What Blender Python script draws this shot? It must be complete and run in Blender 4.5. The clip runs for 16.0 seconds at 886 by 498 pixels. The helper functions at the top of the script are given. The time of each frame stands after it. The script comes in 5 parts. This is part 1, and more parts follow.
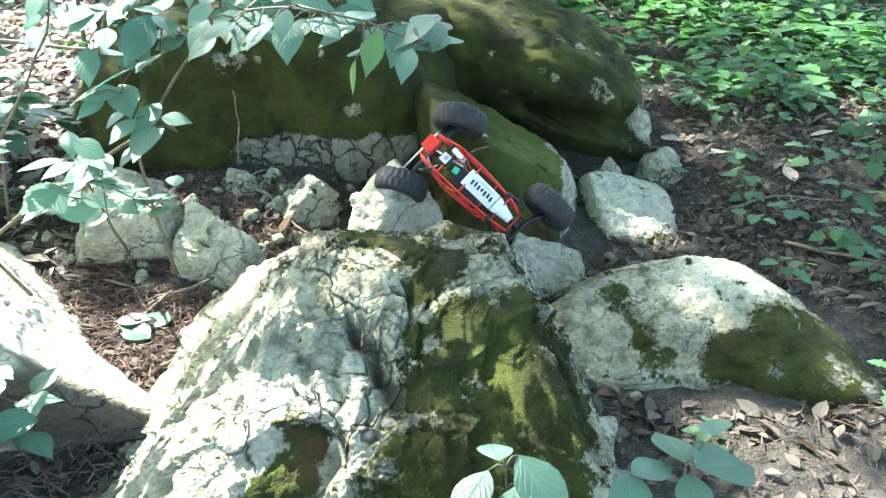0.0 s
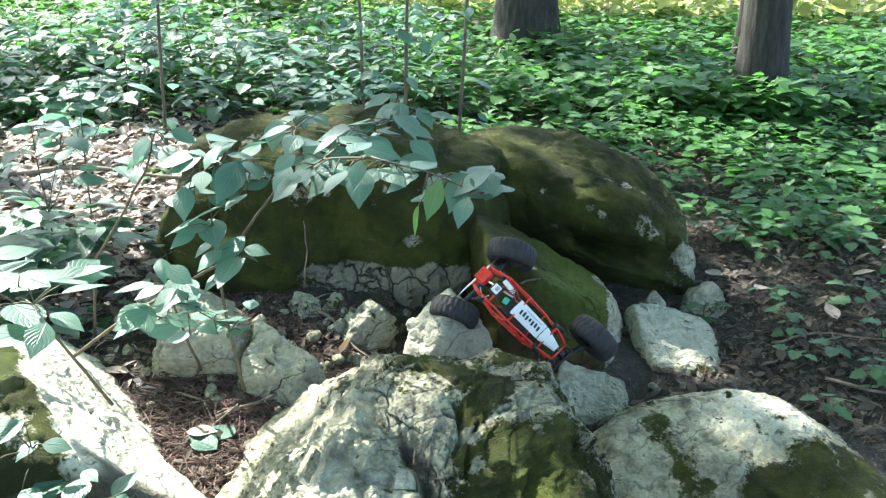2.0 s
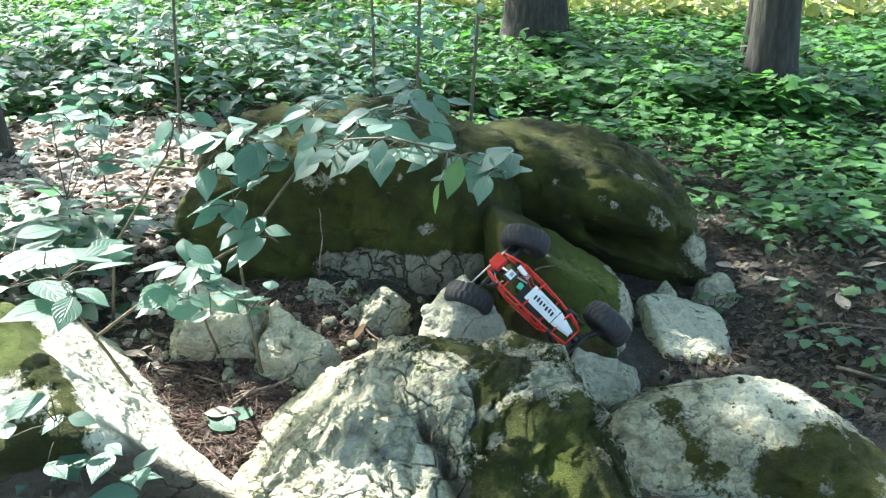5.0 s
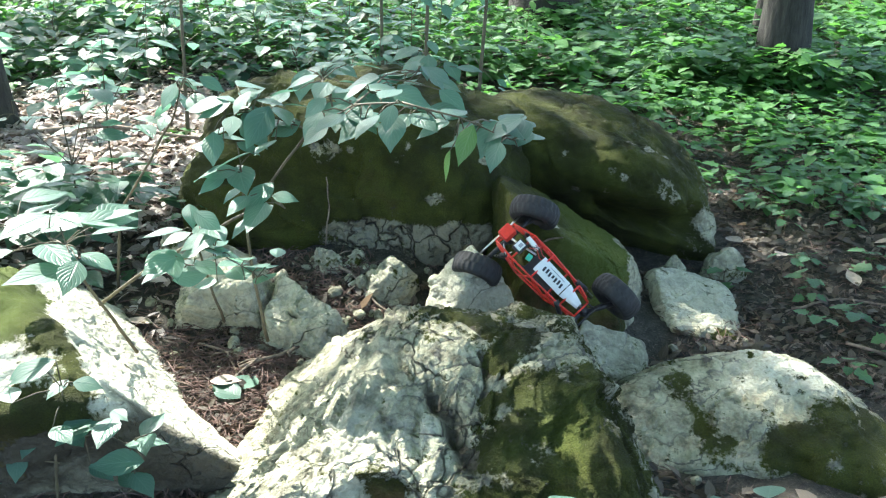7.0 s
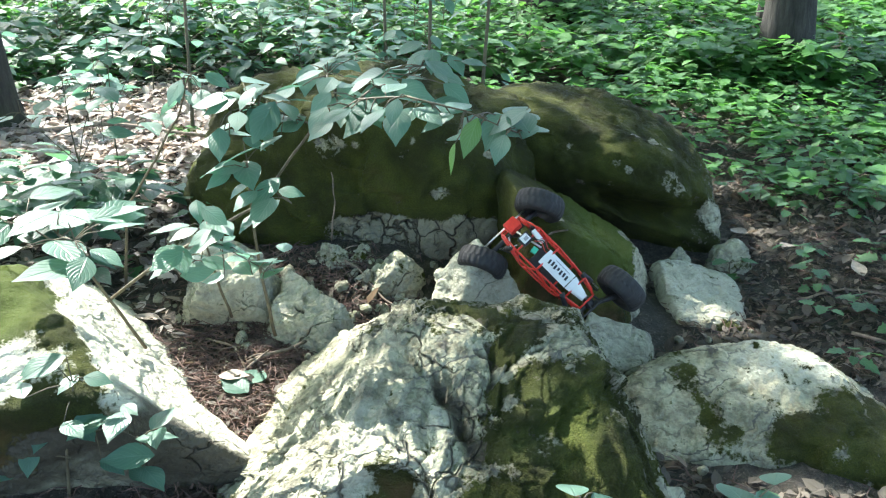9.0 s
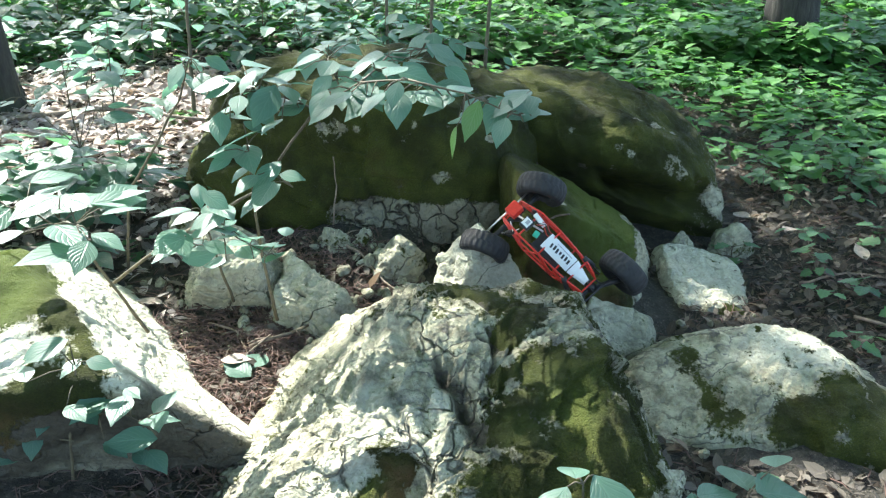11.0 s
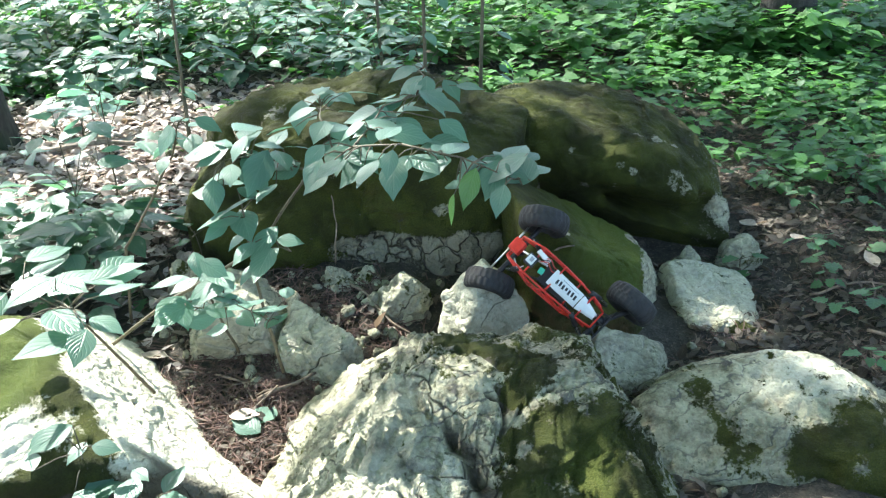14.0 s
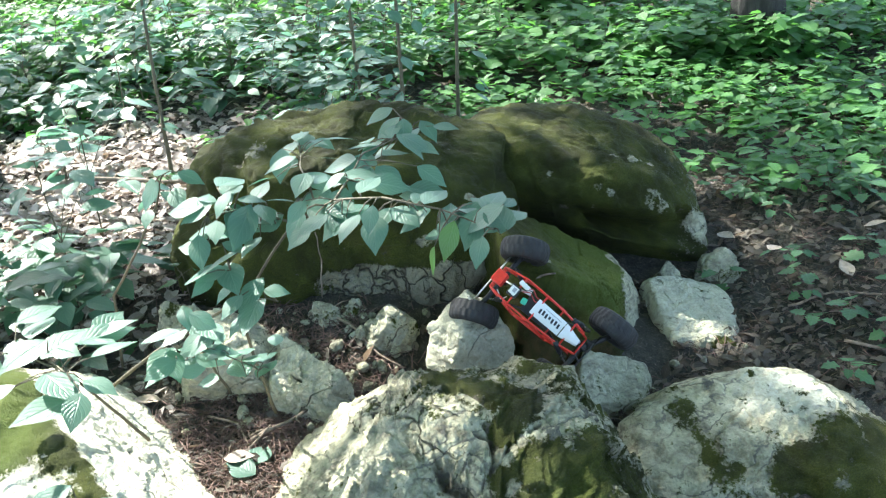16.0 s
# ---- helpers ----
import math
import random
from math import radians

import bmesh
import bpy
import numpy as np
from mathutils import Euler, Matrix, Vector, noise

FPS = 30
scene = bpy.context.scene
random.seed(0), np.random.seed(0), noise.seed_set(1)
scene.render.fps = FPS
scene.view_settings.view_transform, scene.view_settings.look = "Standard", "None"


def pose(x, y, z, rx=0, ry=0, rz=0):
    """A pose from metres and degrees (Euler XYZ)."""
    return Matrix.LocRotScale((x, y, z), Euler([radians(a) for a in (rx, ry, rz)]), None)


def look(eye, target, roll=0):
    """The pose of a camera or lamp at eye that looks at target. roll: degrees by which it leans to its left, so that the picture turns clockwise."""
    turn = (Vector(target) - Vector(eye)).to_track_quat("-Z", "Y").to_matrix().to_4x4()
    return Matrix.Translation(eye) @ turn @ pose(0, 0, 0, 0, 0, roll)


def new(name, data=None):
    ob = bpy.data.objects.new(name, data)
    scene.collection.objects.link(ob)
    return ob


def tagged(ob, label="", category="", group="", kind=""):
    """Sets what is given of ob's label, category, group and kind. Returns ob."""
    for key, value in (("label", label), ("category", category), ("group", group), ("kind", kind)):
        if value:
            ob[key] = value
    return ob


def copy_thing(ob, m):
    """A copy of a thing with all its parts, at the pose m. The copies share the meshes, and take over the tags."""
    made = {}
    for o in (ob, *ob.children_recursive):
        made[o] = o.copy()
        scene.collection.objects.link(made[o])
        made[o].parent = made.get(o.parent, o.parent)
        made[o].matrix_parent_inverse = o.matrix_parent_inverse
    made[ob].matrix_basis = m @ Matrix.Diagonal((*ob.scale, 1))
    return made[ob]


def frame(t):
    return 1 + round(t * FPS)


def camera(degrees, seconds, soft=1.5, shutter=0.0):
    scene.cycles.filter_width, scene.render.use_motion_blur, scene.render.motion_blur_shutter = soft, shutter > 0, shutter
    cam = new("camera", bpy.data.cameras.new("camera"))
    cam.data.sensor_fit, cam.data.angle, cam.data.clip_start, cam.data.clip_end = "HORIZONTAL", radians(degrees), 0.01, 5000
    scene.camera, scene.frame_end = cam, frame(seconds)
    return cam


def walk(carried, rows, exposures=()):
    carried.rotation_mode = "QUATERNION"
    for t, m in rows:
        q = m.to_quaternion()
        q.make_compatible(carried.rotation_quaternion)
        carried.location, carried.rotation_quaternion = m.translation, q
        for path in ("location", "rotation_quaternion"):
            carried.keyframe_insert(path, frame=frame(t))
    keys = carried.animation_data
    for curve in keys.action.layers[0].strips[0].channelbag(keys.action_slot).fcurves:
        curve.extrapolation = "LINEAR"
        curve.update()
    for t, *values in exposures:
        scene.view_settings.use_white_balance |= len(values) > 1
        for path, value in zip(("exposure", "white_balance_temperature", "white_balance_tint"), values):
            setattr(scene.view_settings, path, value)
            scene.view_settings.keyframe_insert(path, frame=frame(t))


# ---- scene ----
cam = camera(54.4, 16.0, soft=1.2, shutter=0.5)
METRES, EYE, TILT, LEAN, TURN = 0.68, 1.12, -28.0, 0.0, 0.0
ROWS = [
    (0.0, 0.0, 0.0, 0.0, -0.0, 0.0, 0.0),
    (0.5, -0.0028, -0.1168, -0.0231, 0.98, 0.81, 0.6),
    (1.0, 0.0417, -0.1622, 0.0045, 4.11, 3.23, -1.62),
    (1.5, 0.0256, -0.212, 0.0509, 4.91, 7.28, -1.84),
    (2.0, 0.0067, -0.2392, 0.0153, 3.34, 7.92, -1.94),
    (2.5, 0.0068, -0.275, -0.0055, 2.87, 8.49, -0.67),
    (3.0, 0.001, -0.2876, -0.0205, 2.41, 8.36, -0.42),
    (3.5, -0.0204, -0.2877, -0.032, 2.81, 8.46, -1.45),
    (6.0, -0.0381, -0.2608, -0.0816, 4.08, 7.01, -2.54),
    (6.5, -0.0494, -0.2447, -0.0814, 4.17, 6.26, -2.94),
    (7.0, -0.0484, -0.2311, -0.0772, 3.84, 6.42, -2.97),
    (7.5, -0.0483, -0.2273, -0.0708, 4.51, 6.44, -2.81),
    (8.0, -0.0504, -0.2254, -0.0745, 4.18, 6.29, -2.47),
    (8.5, -0.0499, -0.2428, -0.0799, 4.51, 6.01, -2.54),
    (9.0, -0.0499, -0.2448, -0.0875, 4.22, 6.12, -2.47),
    (11.5, -0.0461, -0.2387, -0.0942, 4.56, 4.56, -2.37),
    (12.0, -0.0457, -0.2258, -0.0954, 5.45, 3.9, -2.45),
    (12.5, -0.0445, -0.2093, -0.0856, 6.09, 3.56, -2.49),
    (13.0, -0.05, -0.1952, -0.027, 6.59, 4.77, -1.95),
    (13.5, -0.0357, -0.2084, 0.0819, 6.29, 6.21, -1.3),
    (14.0, -0.042, -0.211, 0.1569, 5.03, 3.85, 0.53),
    (14.5, -0.0509, -0.2394, 0.1907, 5.28, 6.29, 1.34),
    (15.0, -0.0433, -0.2547, 0.1937, 4.95, 6.45, 1.89),
    (15.5, -0.0189, -0.2674, 0.2281, 4.3, 4.56, 1.63),
    (16.0, -0.0188, -0.2861, 0.2901, 4.29, 3.88, 3.14),
]
walk(cam, [(t, pose(0, 0, EYE, TILT, LEAN, TURN) @ pose(METRES * x, METRES * y, METRES * z, 90 + pitch, roll, yaw)) for t, x, y, z, yaw, pitch, roll in ROWS],
     exposures=[(0.0, 2.92, 6250, 8), (1.0, 2.60, 6250, 8), (2.0, 2.33, 6250, 8), (12.4, 2.28, 6250, 8), (13.1, 2.39, 6250, 8), (13.8, 2.30, 6250, 8), (16.0, 2.42, 6250, 8)])

# ---------------------------------------------------------------- sky, sun
SUN = Vector((-0.52, 0.46, 0.72)).normalized()
world = bpy.data.worlds.new("forest_sky")
scene.world = world
world.use_nodes = True
wn = world.node_tree
sky = wn.nodes.new("ShaderNodeTexSky")
sky.sky_type = "NISHITA"
sky.sun_disc = False
sky.dust_density = 2.2
sky.sun_elevation = math.asin(SUN.z)
sky.sun_rotation = math.atan2(SUN.x, SUN.y)
wn.links.new(sky.outputs[0], wn.nodes["Background"].inputs[0])
wn.nodes["Background"].inputs[1].default_value = 0.15
sun_data = bpy.data.lights.new("sun", "SUN")
sun_data.energy, sun_data.angle, sun_data.color = 4.5, radians(0.5), (1.0, 0.96, 0.88)
sun = new("sun", sun_data)
sun.matrix_world = look(SUN * 60, (0, 0, 0))


# ---------------------------------------------------------------- materials
def material(name):
    m = bpy.data.materials.new(name)
    m.use_nodes = True
    return m, m.node_tree, m.node_tree.nodes["Principled BSDF"]


def nd(t, kind, ins=None, **props):
    n = t.nodes.new("ShaderNode" + kind)
    for k, v in props.items():
        setattr(n, k, v)
    for k, v in (ins or {}).items():
        if isinstance(v, bpy.types.NodeSocket):
            t.links.new(v, n.inputs[k])
        else:
            n.inputs[k].default_value = v
    return n


def ramp(t, fac, stops):
    n = nd(t, "ValToRGB", {0: fac})
    e = n.color_ramp.elements
    while len(e) < len(stops):
        e.new(0.5)
    for i, (p, c) in enumerate(stops):
        e[i].position = p
        e[i].color = (*c, 1) if len(c) == 3 else (c[0], c[0], c[0], 1)
    return n.outputs[0]


def noise_tex(t, vec, scale, detail=4, rough=0.55):
    return nd(t, "TexNoise", {"Vector": vec, "Scale": scale, "Detail": detail, "Roughness": rough}).outputs[0]


def math_node(t, op, a, b=0.0, clamp=False):
    return nd(t, "Math", {0: a, 1: b}, operation=op, use_clamp=clamp).outputs[0]


def mix_rgb(t, fac, a, b, blend="MIX"):
    n = nd(t, "MixRGB", {0: fac}, blend_type=blend)
    for i, v in ((1, a), (2, b)):
        if isinstance(v, bpy.types.NodeSocket):
            t.links.new(v, n.inputs[i])
        else:
            n.inputs[i].default_value = (*v, 1)
    return n.outputs[0]


def rock_material():
    """Pale cracked limestone that wears moss where the mesh says so."""
    m, t, b = material("limestone_and_moss")
    co = nd(t, "TexCoord").outputs["Object"]
    big = noise_tex(t, co, 5, 5)
    mid = noise_tex(t, co, 19, 6, 0.65)
    fine = noise_tex(t, co, 110, 4, 0.6)
    warp = nd(t, "VectorMath", {0: co, 1: nd(t, "VectorMath", {0: nd(t, "TexNoise", {"Vector": co, "Scale": 9.0, "Detail": 3.0}).outputs[1], 3: 0.16}, operation="SCALE").outputs[0]}, operation="ADD").outputs[0]
    cells = nd(t, "TexVoronoi", {"Vector": warp, "Scale": 6.5, "Randomness": 1.0}, feature="DISTANCE_TO_EDGE").outputs[0]
    cells2 = nd(t, "TexVoronoi", {"Vector": warp, "Scale": 27.0, "Randomness": 1.0}, feature="DISTANCE_TO_EDGE").outputs[0]
    crack = math_node(t, "MULTIPLY", math_node(t, "SUBTRACT", 1.0, math_node(t, "MULTIPLY", cells, 55.0, True)), ramp(t, big, [(0.54, (0,)), (0.66, (1,))]))
    crazed = nd(t, "Attribute", attribute_name="crazed").outputs["Fac"]
    crack = math_node(t, "MAXIMUM", crack, math_node(t, "MULTIPLY", crazed, math_node(t, "SUBTRACT", 1.0, math_node(t, "MULTIPLY", nd(t, "TexVoronoi", {"Vector": warp, "Scale": 10.0}, feature="DISTANCE_TO_EDGE").outputs[0], 22.0, True))))
    crack2 = math_node(t, "MULTIPLY", math_node(t, "SUBTRACT", 1.0, math_node(t, "MULTIPLY", cells2, 20.0, True)), ramp(t, mid, [(0.55, (0,)), (0.66, (0.55,))]))
    cracks = math_node(t, "MAXIMUM", crack, math_node(t, "MULTIPLY", crack2, 0.7))
    stone = ramp(t, mid, [(0.30, (0.085, 0.076, 0.052)), (0.43, (0.24, 0.232, 0.158)), (0.56, (0.40, 0.390, 0.270)), (0.76, (0.52, 0.510, 0.370))])
    stone = mix_rgb(t, ramp(t, big, [(0.45, (0,)), (0.75, (0.6,))]), stone, (0.21, 0.20, 0.165))
    stone = mix_rgb(t, ramp(t, fine, [(0.56, (0,)), (0.72, (0.4,))]), stone, (0.17, 0.17, 0.14))
    strata = nd(t, "TexWave", {"Vector": nd(t, "Mapping", {0: co, "Rotation": (0.5, 0.35, 0.0)}).outputs[0], "Scale": 7.0, "Distortion": 14.0, "Detail": 5.0, "Detail Scale": 1.6}, bands_direction="Z").outputs[1]
    stone = mix_rgb(t, math_node(t, "MULTIPLY", ramp(t, strata, [(0.0, (1,)), (0.12, (0,))]), ramp(t, big, [(0.40, (0.85,)), (0.58, (0.1,))])), stone, (0.09, 0.085, 0.075))
    lichen = noise_tex(t, co, 34, 5, 0.7)
    stone = mix_rgb(t, ramp(t, lichen, [(0.58, (0,)), (0.66, (0.5,))]), stone, (0.14, 0.14, 0.11))
    # pale worn stone; on some boulders it also carries painted sunlight
    worn_lit = nd(t, "Attribute", attribute_name="worn_lit").outputs["Fac"]
    stone = mix_rgb(t, math_node(t, "MULTIPLY", worn_lit, ramp(t, fine, [(0.35, (0.55,)), (0.6, (0.9,))])), stone, (0.66, 0.645, 0.505))
    stone = mix_rgb(t, math_node(t, "MULTIPLY", cracks, 0.85), stone, (0.055, 0.05, 0.042))
    att = nd(t, "Attribute", attribute_name="moss").outputs["Fac"]
    edge = math_node(t, "ADD", math_node(t, "MULTIPLY", mid, 1.3), math_node(t, "MULTIPLY", fine, 0.5))
    mask = ramp(t, math_node(t, "ADD", att, math_node(t, "MULTIPLY", math_node(t, "SUBTRACT", edge, 0.9), 1.7)), [(0.40, (0,)), (0.60, (1,))])
    mossn = noise_tex(t, co, 7, 3)
    tuft = noise_tex(t, co, 260, 3, 0.7)
    moss = ramp(t, mossn, [(0.3, (0.034, 0.036, 0.009)), (0.47, (0.060, 0.070, 0.012)), (0.62, (0.100, 0.118, 0.018)), (0.8, (0.105, 0.092, 0.026))])
    moss = mix_rgb(t, ramp(t, tuft, [(0.35, (0.0,)), (0.7, (0.65,))]), moss, (0.016, 0.020, 0.005))
    dry = nd(t, "Attribute", attribute_name="dry").outputs["Fac"]
    moss = mix_rgb(t, math_node(t, "MULTIPLY", dry, ramp(t, mid, [(0.35, (0.2,)), (0.6, (1,))])), moss, (0.13, 0.085, 0.035))
    fresh = nd(t, "Attribute", attribute_name="fresh").outputs["Fac"]
    moss = mix_rgb(t, math_node(t, "MULTIPLY", fresh, ramp(t, tuft, [(0.3, (0.35,)), (0.65, (1,))])), moss, (0.115, 0.165, 0.028))
    # soil in the grooves, plus shade painted on an undercut front and a ledge
    soil_shade_in = nd(t, "Attribute", attribute_name="dirt_shade").outputs["Fac"]
    stone = mix_rgb(t, math_node(t, "MULTIPLY", soil_shade_in, ramp(t, math_node(t, "ADD", mid, math_node(t, "MULTIPLY", soil_shade_in, 0.35)), [(0.5, (0,)), (0.72, (0.92,))])), stone, (0.040, 0.034, 0.026))
    t.links.new(mix_rgb(t, mask, stone, moss), b.inputs["Base Color"])
    b.inputs["Roughness"].default_value = 0.9
    b.inputs["Specular IOR Level"].default_value = 0.25
    ridge = nd(t, "TexNoise", {"Vector": warp, "Scale": 16.0, "Detail": 6.0, "Roughness": 0.6}, noise_type="RIDGED_MULTIFRACTAL").outputs[0]
    h_stone = math_node(t, "ADD", math_node(t, "MULTIPLY", mid, 0.42), math_node(t, "MULTIPLY", fine, 0.30))
    h_stone = math_node(t, "SUBTRACT", h_stone, math_node(t, "MULTIPLY", ridge, 0.22))
    h_stone = math_node(t, "SUBTRACT", math_node(t, "ADD", h_stone, math_node(t, "MULTIPLY", strata, 0.14)), math_node(t, "MULTIPLY", cracks, 0.8))
    h_moss = math_node(t, "ADD", math_node(t, "MULTIPLY", tuft, 0.75), math_node(t, "MULTIPLY", fine, 0.35))
    h = nd(t, "Mix", {0: mask, 2: h_stone, 3: h_moss}).outputs[0]
    t.links.new(nd(t, "Bump", {"Height": h, "Distance": 0.028, "Strength": 1.0}).outputs[0], b.inputs["Normal"])
    return m


def soil_material():
    m, t, b = material("forest_soil")
    co = nd(t, "TexCoord").outputs["Object"]
    a, c, f = noise_tex(t, co, 2.2, 4), noise_tex(t, co, 24, 6, 0.7), noise_tex(t, co, 130, 4, 0.6)
    col = ramp(t, c, [(0.3, (0.022, 0.018, 0.014)), (0.5, (0.045, 0.040, 0.030)), (0.64, (0.095, 0.083, 0.063)), (0.8, (0.20, 0.17, 0.13))])
    col = mix_rgb(t, ramp(t, a, [(0.5, (0,)), (0.72, (0.5,))]), col, (0.045, 0.042, 0.028))
    col = mix_rgb(t, ramp(t, f, [(0.58, (0,)), (0.7, (0.7,))]), col, (0.22, 0.18, 0.135))
    t.links.new(col, b.inputs["Base Color"])
    b.inputs["Roughness"].default_value = 0.95
    h = math_node(t, "ADD", c, math_node(t, "MULTIPLY", f, 0.5))
    t.links.new(nd(t, "Bump", {"Height": h, "Distance": 0.03, "Strength": 1.0}).outputs[0], b.inputs["Normal"])
    return m


def leaf_material(name, dark, pale, trans, gloss=0.42, veins=7.0, per_island=False, shine=0.75, thin=0.42):
    """Leaf blade: u runs along the midrib, v across it."""
    m, t, b = material(name)
    uv = nd(t, "UVMap").outputs[0]
    s = nd(t, "SeparateXYZ", {0: uv})
    side = math_node(t, "ABSOLUTE", math_node(t, "SUBTRACT", s.outputs[1], 0.5))
    rows = math_node(t, "FRACT", math_node(t, "MULTIPLY", math_node(t, "SUBTRACT", s.outputs[0], math_node(t, "MULTIPLY", side, 0.9)), veins))
    vein = math_node(t, "SUBTRACT", 1.0, math_node(t, "MULTIPLY", math_node(t, "ABSOLUTE", math_node(t, "SUBTRACT", rows, 0.5)), 5.0, True))
    rib = math_node(t, "SUBTRACT", 1.0, math_node(t, "MULTIPLY", side, 22.0, True))
    line = math_node(t, "MAXIMUM", math_node(t, "MULTIPLY", vein, 0.55), rib)
    rnd = nd(t, "NewGeometry").outputs["Random Per Island"] if per_island else nd(t, "ObjectInfo").outputs["Random"]
    grain = noise_tex(t, nd(t, "TexCoord").outputs["Object"], 40, 3)
    tone = math_node(t, "ADD", math_node(t, "MULTIPLY", rnd, 0.75), math_node(t, "MULTIPLY", grain, 0.3))
    col = ramp(t, tone, [(0.12, dark), (0.85, pale)])
    col = mix_rgb(t, math_node(t, "MULTIPLY", line, 0.25), col, tuple(min(1, 1.7 * c) for c in pale))
    t.links.new(col, b.inputs["Base Color"])
    b.inputs["Roughness"].default_value = gloss
    b.inputs["Specular IOR Level"].default_value = shine
    t.links.new(nd(t, "Bump", {"Height": math_node(t, "SUBTRACT", 1.0, line), "Distance": 0.0015, "Strength": 0.8}).outputs[0], b.inputs["Normal"])
    tr = nd(t, "BsdfTranslucent", {"Color": mix_rgb(t, 0.5, col, trans)})
    mx = nd(t, "MixShader", {0: thin, 1: b.outputs[0], 2: tr.outputs[0]})
    t.links.new(mx.outputs[0], t.nodes["Material Output"].inputs[0])
    return m


def plain(name, col, rough=0.6, metal=0.0, var=0.25, scale=60, bump=0.0):
    m, t, b = material(name)
    co = nd(t, "TexCoord").outputs["Object"]
    n = noise_tex(t, co, scale, 4)
    c = mix_rgb(t, ramp(t, n, [(0.3, (0,)), (0.7, (1,))]), tuple(x * (1 - var) for x in col), tuple(min(1, x * (1 + var)) for x in col))
    t.links.new(c, b.inputs["Base Color"])
    b.inputs["Roughness"].default_value, b.inputs["Metallic"].default_value = rough, metal
    if bump:
        t.links.new(nd(t, "Bump", {"Height": n, "Distance": bump, "Strength": 0.8}).outputs[0], b.inputs["Normal"])
    return m


def bark_material():
    m, t, b = material("bark")
    co = nd(t, "TexCoord").outputs["Object"]
    st = nd(t, "Mapping", {0: co, "Scale": (1, 1, 0.16)}).outputs[0]
    g, f = noise_tex(t, st, 28, 6, 0.7), noise_tex(t, co, 3, 3)
    col = ramp(t, g, [(0.3, (0.014, 0.013, 0.011)), (0.5, (0.036, 0.034, 0.028)), (0.72, (0.075, 0.070, 0.058))])
    col = mix_rgb(t, ramp(t, f, [(0.5, (0,)), (0.7, (0.6,))]), col, (0.05, 0.065, 0.025))
    t.links.new(col, b.inputs["Base Color"])
    b.inputs["Roughness"].default_value = 0.95
    t.links.new(nd(t, "Bump", {"Height": g, "Distance": 0.02, "Strength": 1.0}).outputs[0], b.inputs["Normal"])
    return m


ROCK, SOIL, BARK = rock_material(), soil_material(), bark_material()
LEAF = leaf_material("sapling_leaf", (0.062, 0.146, 0.102), (0.135, 0.240, 0.178), (0.18, 0.44, 0.26), gloss=0.45, shine=0.65, thin=0.42)
LEAF_MANY = leaf_material("glade_leaf", (0.045, 0.105, 0.070), (0.095, 0.190, 0.125), (0.18, 0.42, 0.17), gloss=0.42, per_island=True, shine=0.6)
LEAF_YOUNG = leaf_material("young_leaf", (0.055, 0.15, 0.035), (0.10, 0.22, 0.055), (0.22, 0.48, 0.07))
COVER = leaf_material("undergrowth_leaf", (0.035, 0.108, 0.030), (0.074, 0.190, 0.048), (0.17, 0.48, 0.07), gloss=0.52, veins=4.0, per_island=True, shine=0.45)
COVER_ONE = leaf_material("seedling_leaf", (0.038, 0.100, 0.046), (0.076, 0.17, 0.072), (0.18, 0.46, 0.10), gloss=0.5, veins=4.0, shine=0.5)
# glare of the far gaps is put into this pale leaf colour
GLARE_BLADE = leaf_material("glare_blade", (0.25, 0.34, 0.10), (0.55, 0.56, 0.26), (0.55, 0.60, 0.20), veins=3.0, per_island=True)
CANOPY = leaf_material("canopy_leaf", (0.040, 0.10, 0.030), (0.085, 0.17, 0.05), (0.20, 0.40, 0.06), veins=5.0, per_island=True)
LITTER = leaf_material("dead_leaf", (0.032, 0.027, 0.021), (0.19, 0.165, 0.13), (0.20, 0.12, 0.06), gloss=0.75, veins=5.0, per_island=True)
# pale copy of the dead leaf, with the glade's sunlight in its colour
LITTER_DRY_LIT = leaf_material("sunlit_dead_leaf", (0.22, 0.18, 0.155), (0.62, 0.55, 0.50), (0.40, 0.30, 0.22), gloss=0.6, veins=5.0, per_island=True)
STEM = plain("green_brown_stem", (0.10, 0.085, 0.05), 0.7, var=0.35, scale=40)
NEEDLE = plain("rotting_needles", (0.13, 0.082, 0.066), 0.9, var=0.6, scale=30)
TWIG = plain("dead_twig", (0.20, 0.155, 0.115), 0.9, var=0.5, scale=50, bump=0.002)


# ---------------------------------------------------------------- builders
def mesh_from(name, verts, faces, mat, uv=None, smooth=True):
    me = bpy.data.meshes.new(name)
    me.from_pydata([tuple(v) for v in verts], [], [tuple(int(i) for i in f) for f in faces])
    if uv is not None:
        lay = me.uv_layers.new(name="UVMap")
        loops = np.empty(len(me.loops), dtype=np.int32)
        me.loops.foreach_get("vertex_index", loops)
        lay.data.foreach_set("uv", np.asarray(uv, dtype=np.float32)[loops].ravel())
    me.materials.append(mat)
    if smooth:
        me.polygons.foreach_set("use_smooth", [True] * len(me.polygons))
    me.update()
    return me


def part(name, data, parent, label="", m=None):
    """One mesh object under a thing or a part."""
    ob = new(name, data)
    ob.parent = parent
    if m is not None:
        ob.matrix_basis = m
    return tagged(ob, label)


def from_bm(name, bm, mat, smooth=False):
    me = bpy.data.meshes.new(name)
    bm.to_mesh(me)
    bm.free()
    me.materials.append(mat)
    if smooth:
        me.polygons.foreach_set("use_smooth", [True] * len(me.polygons))
    return me


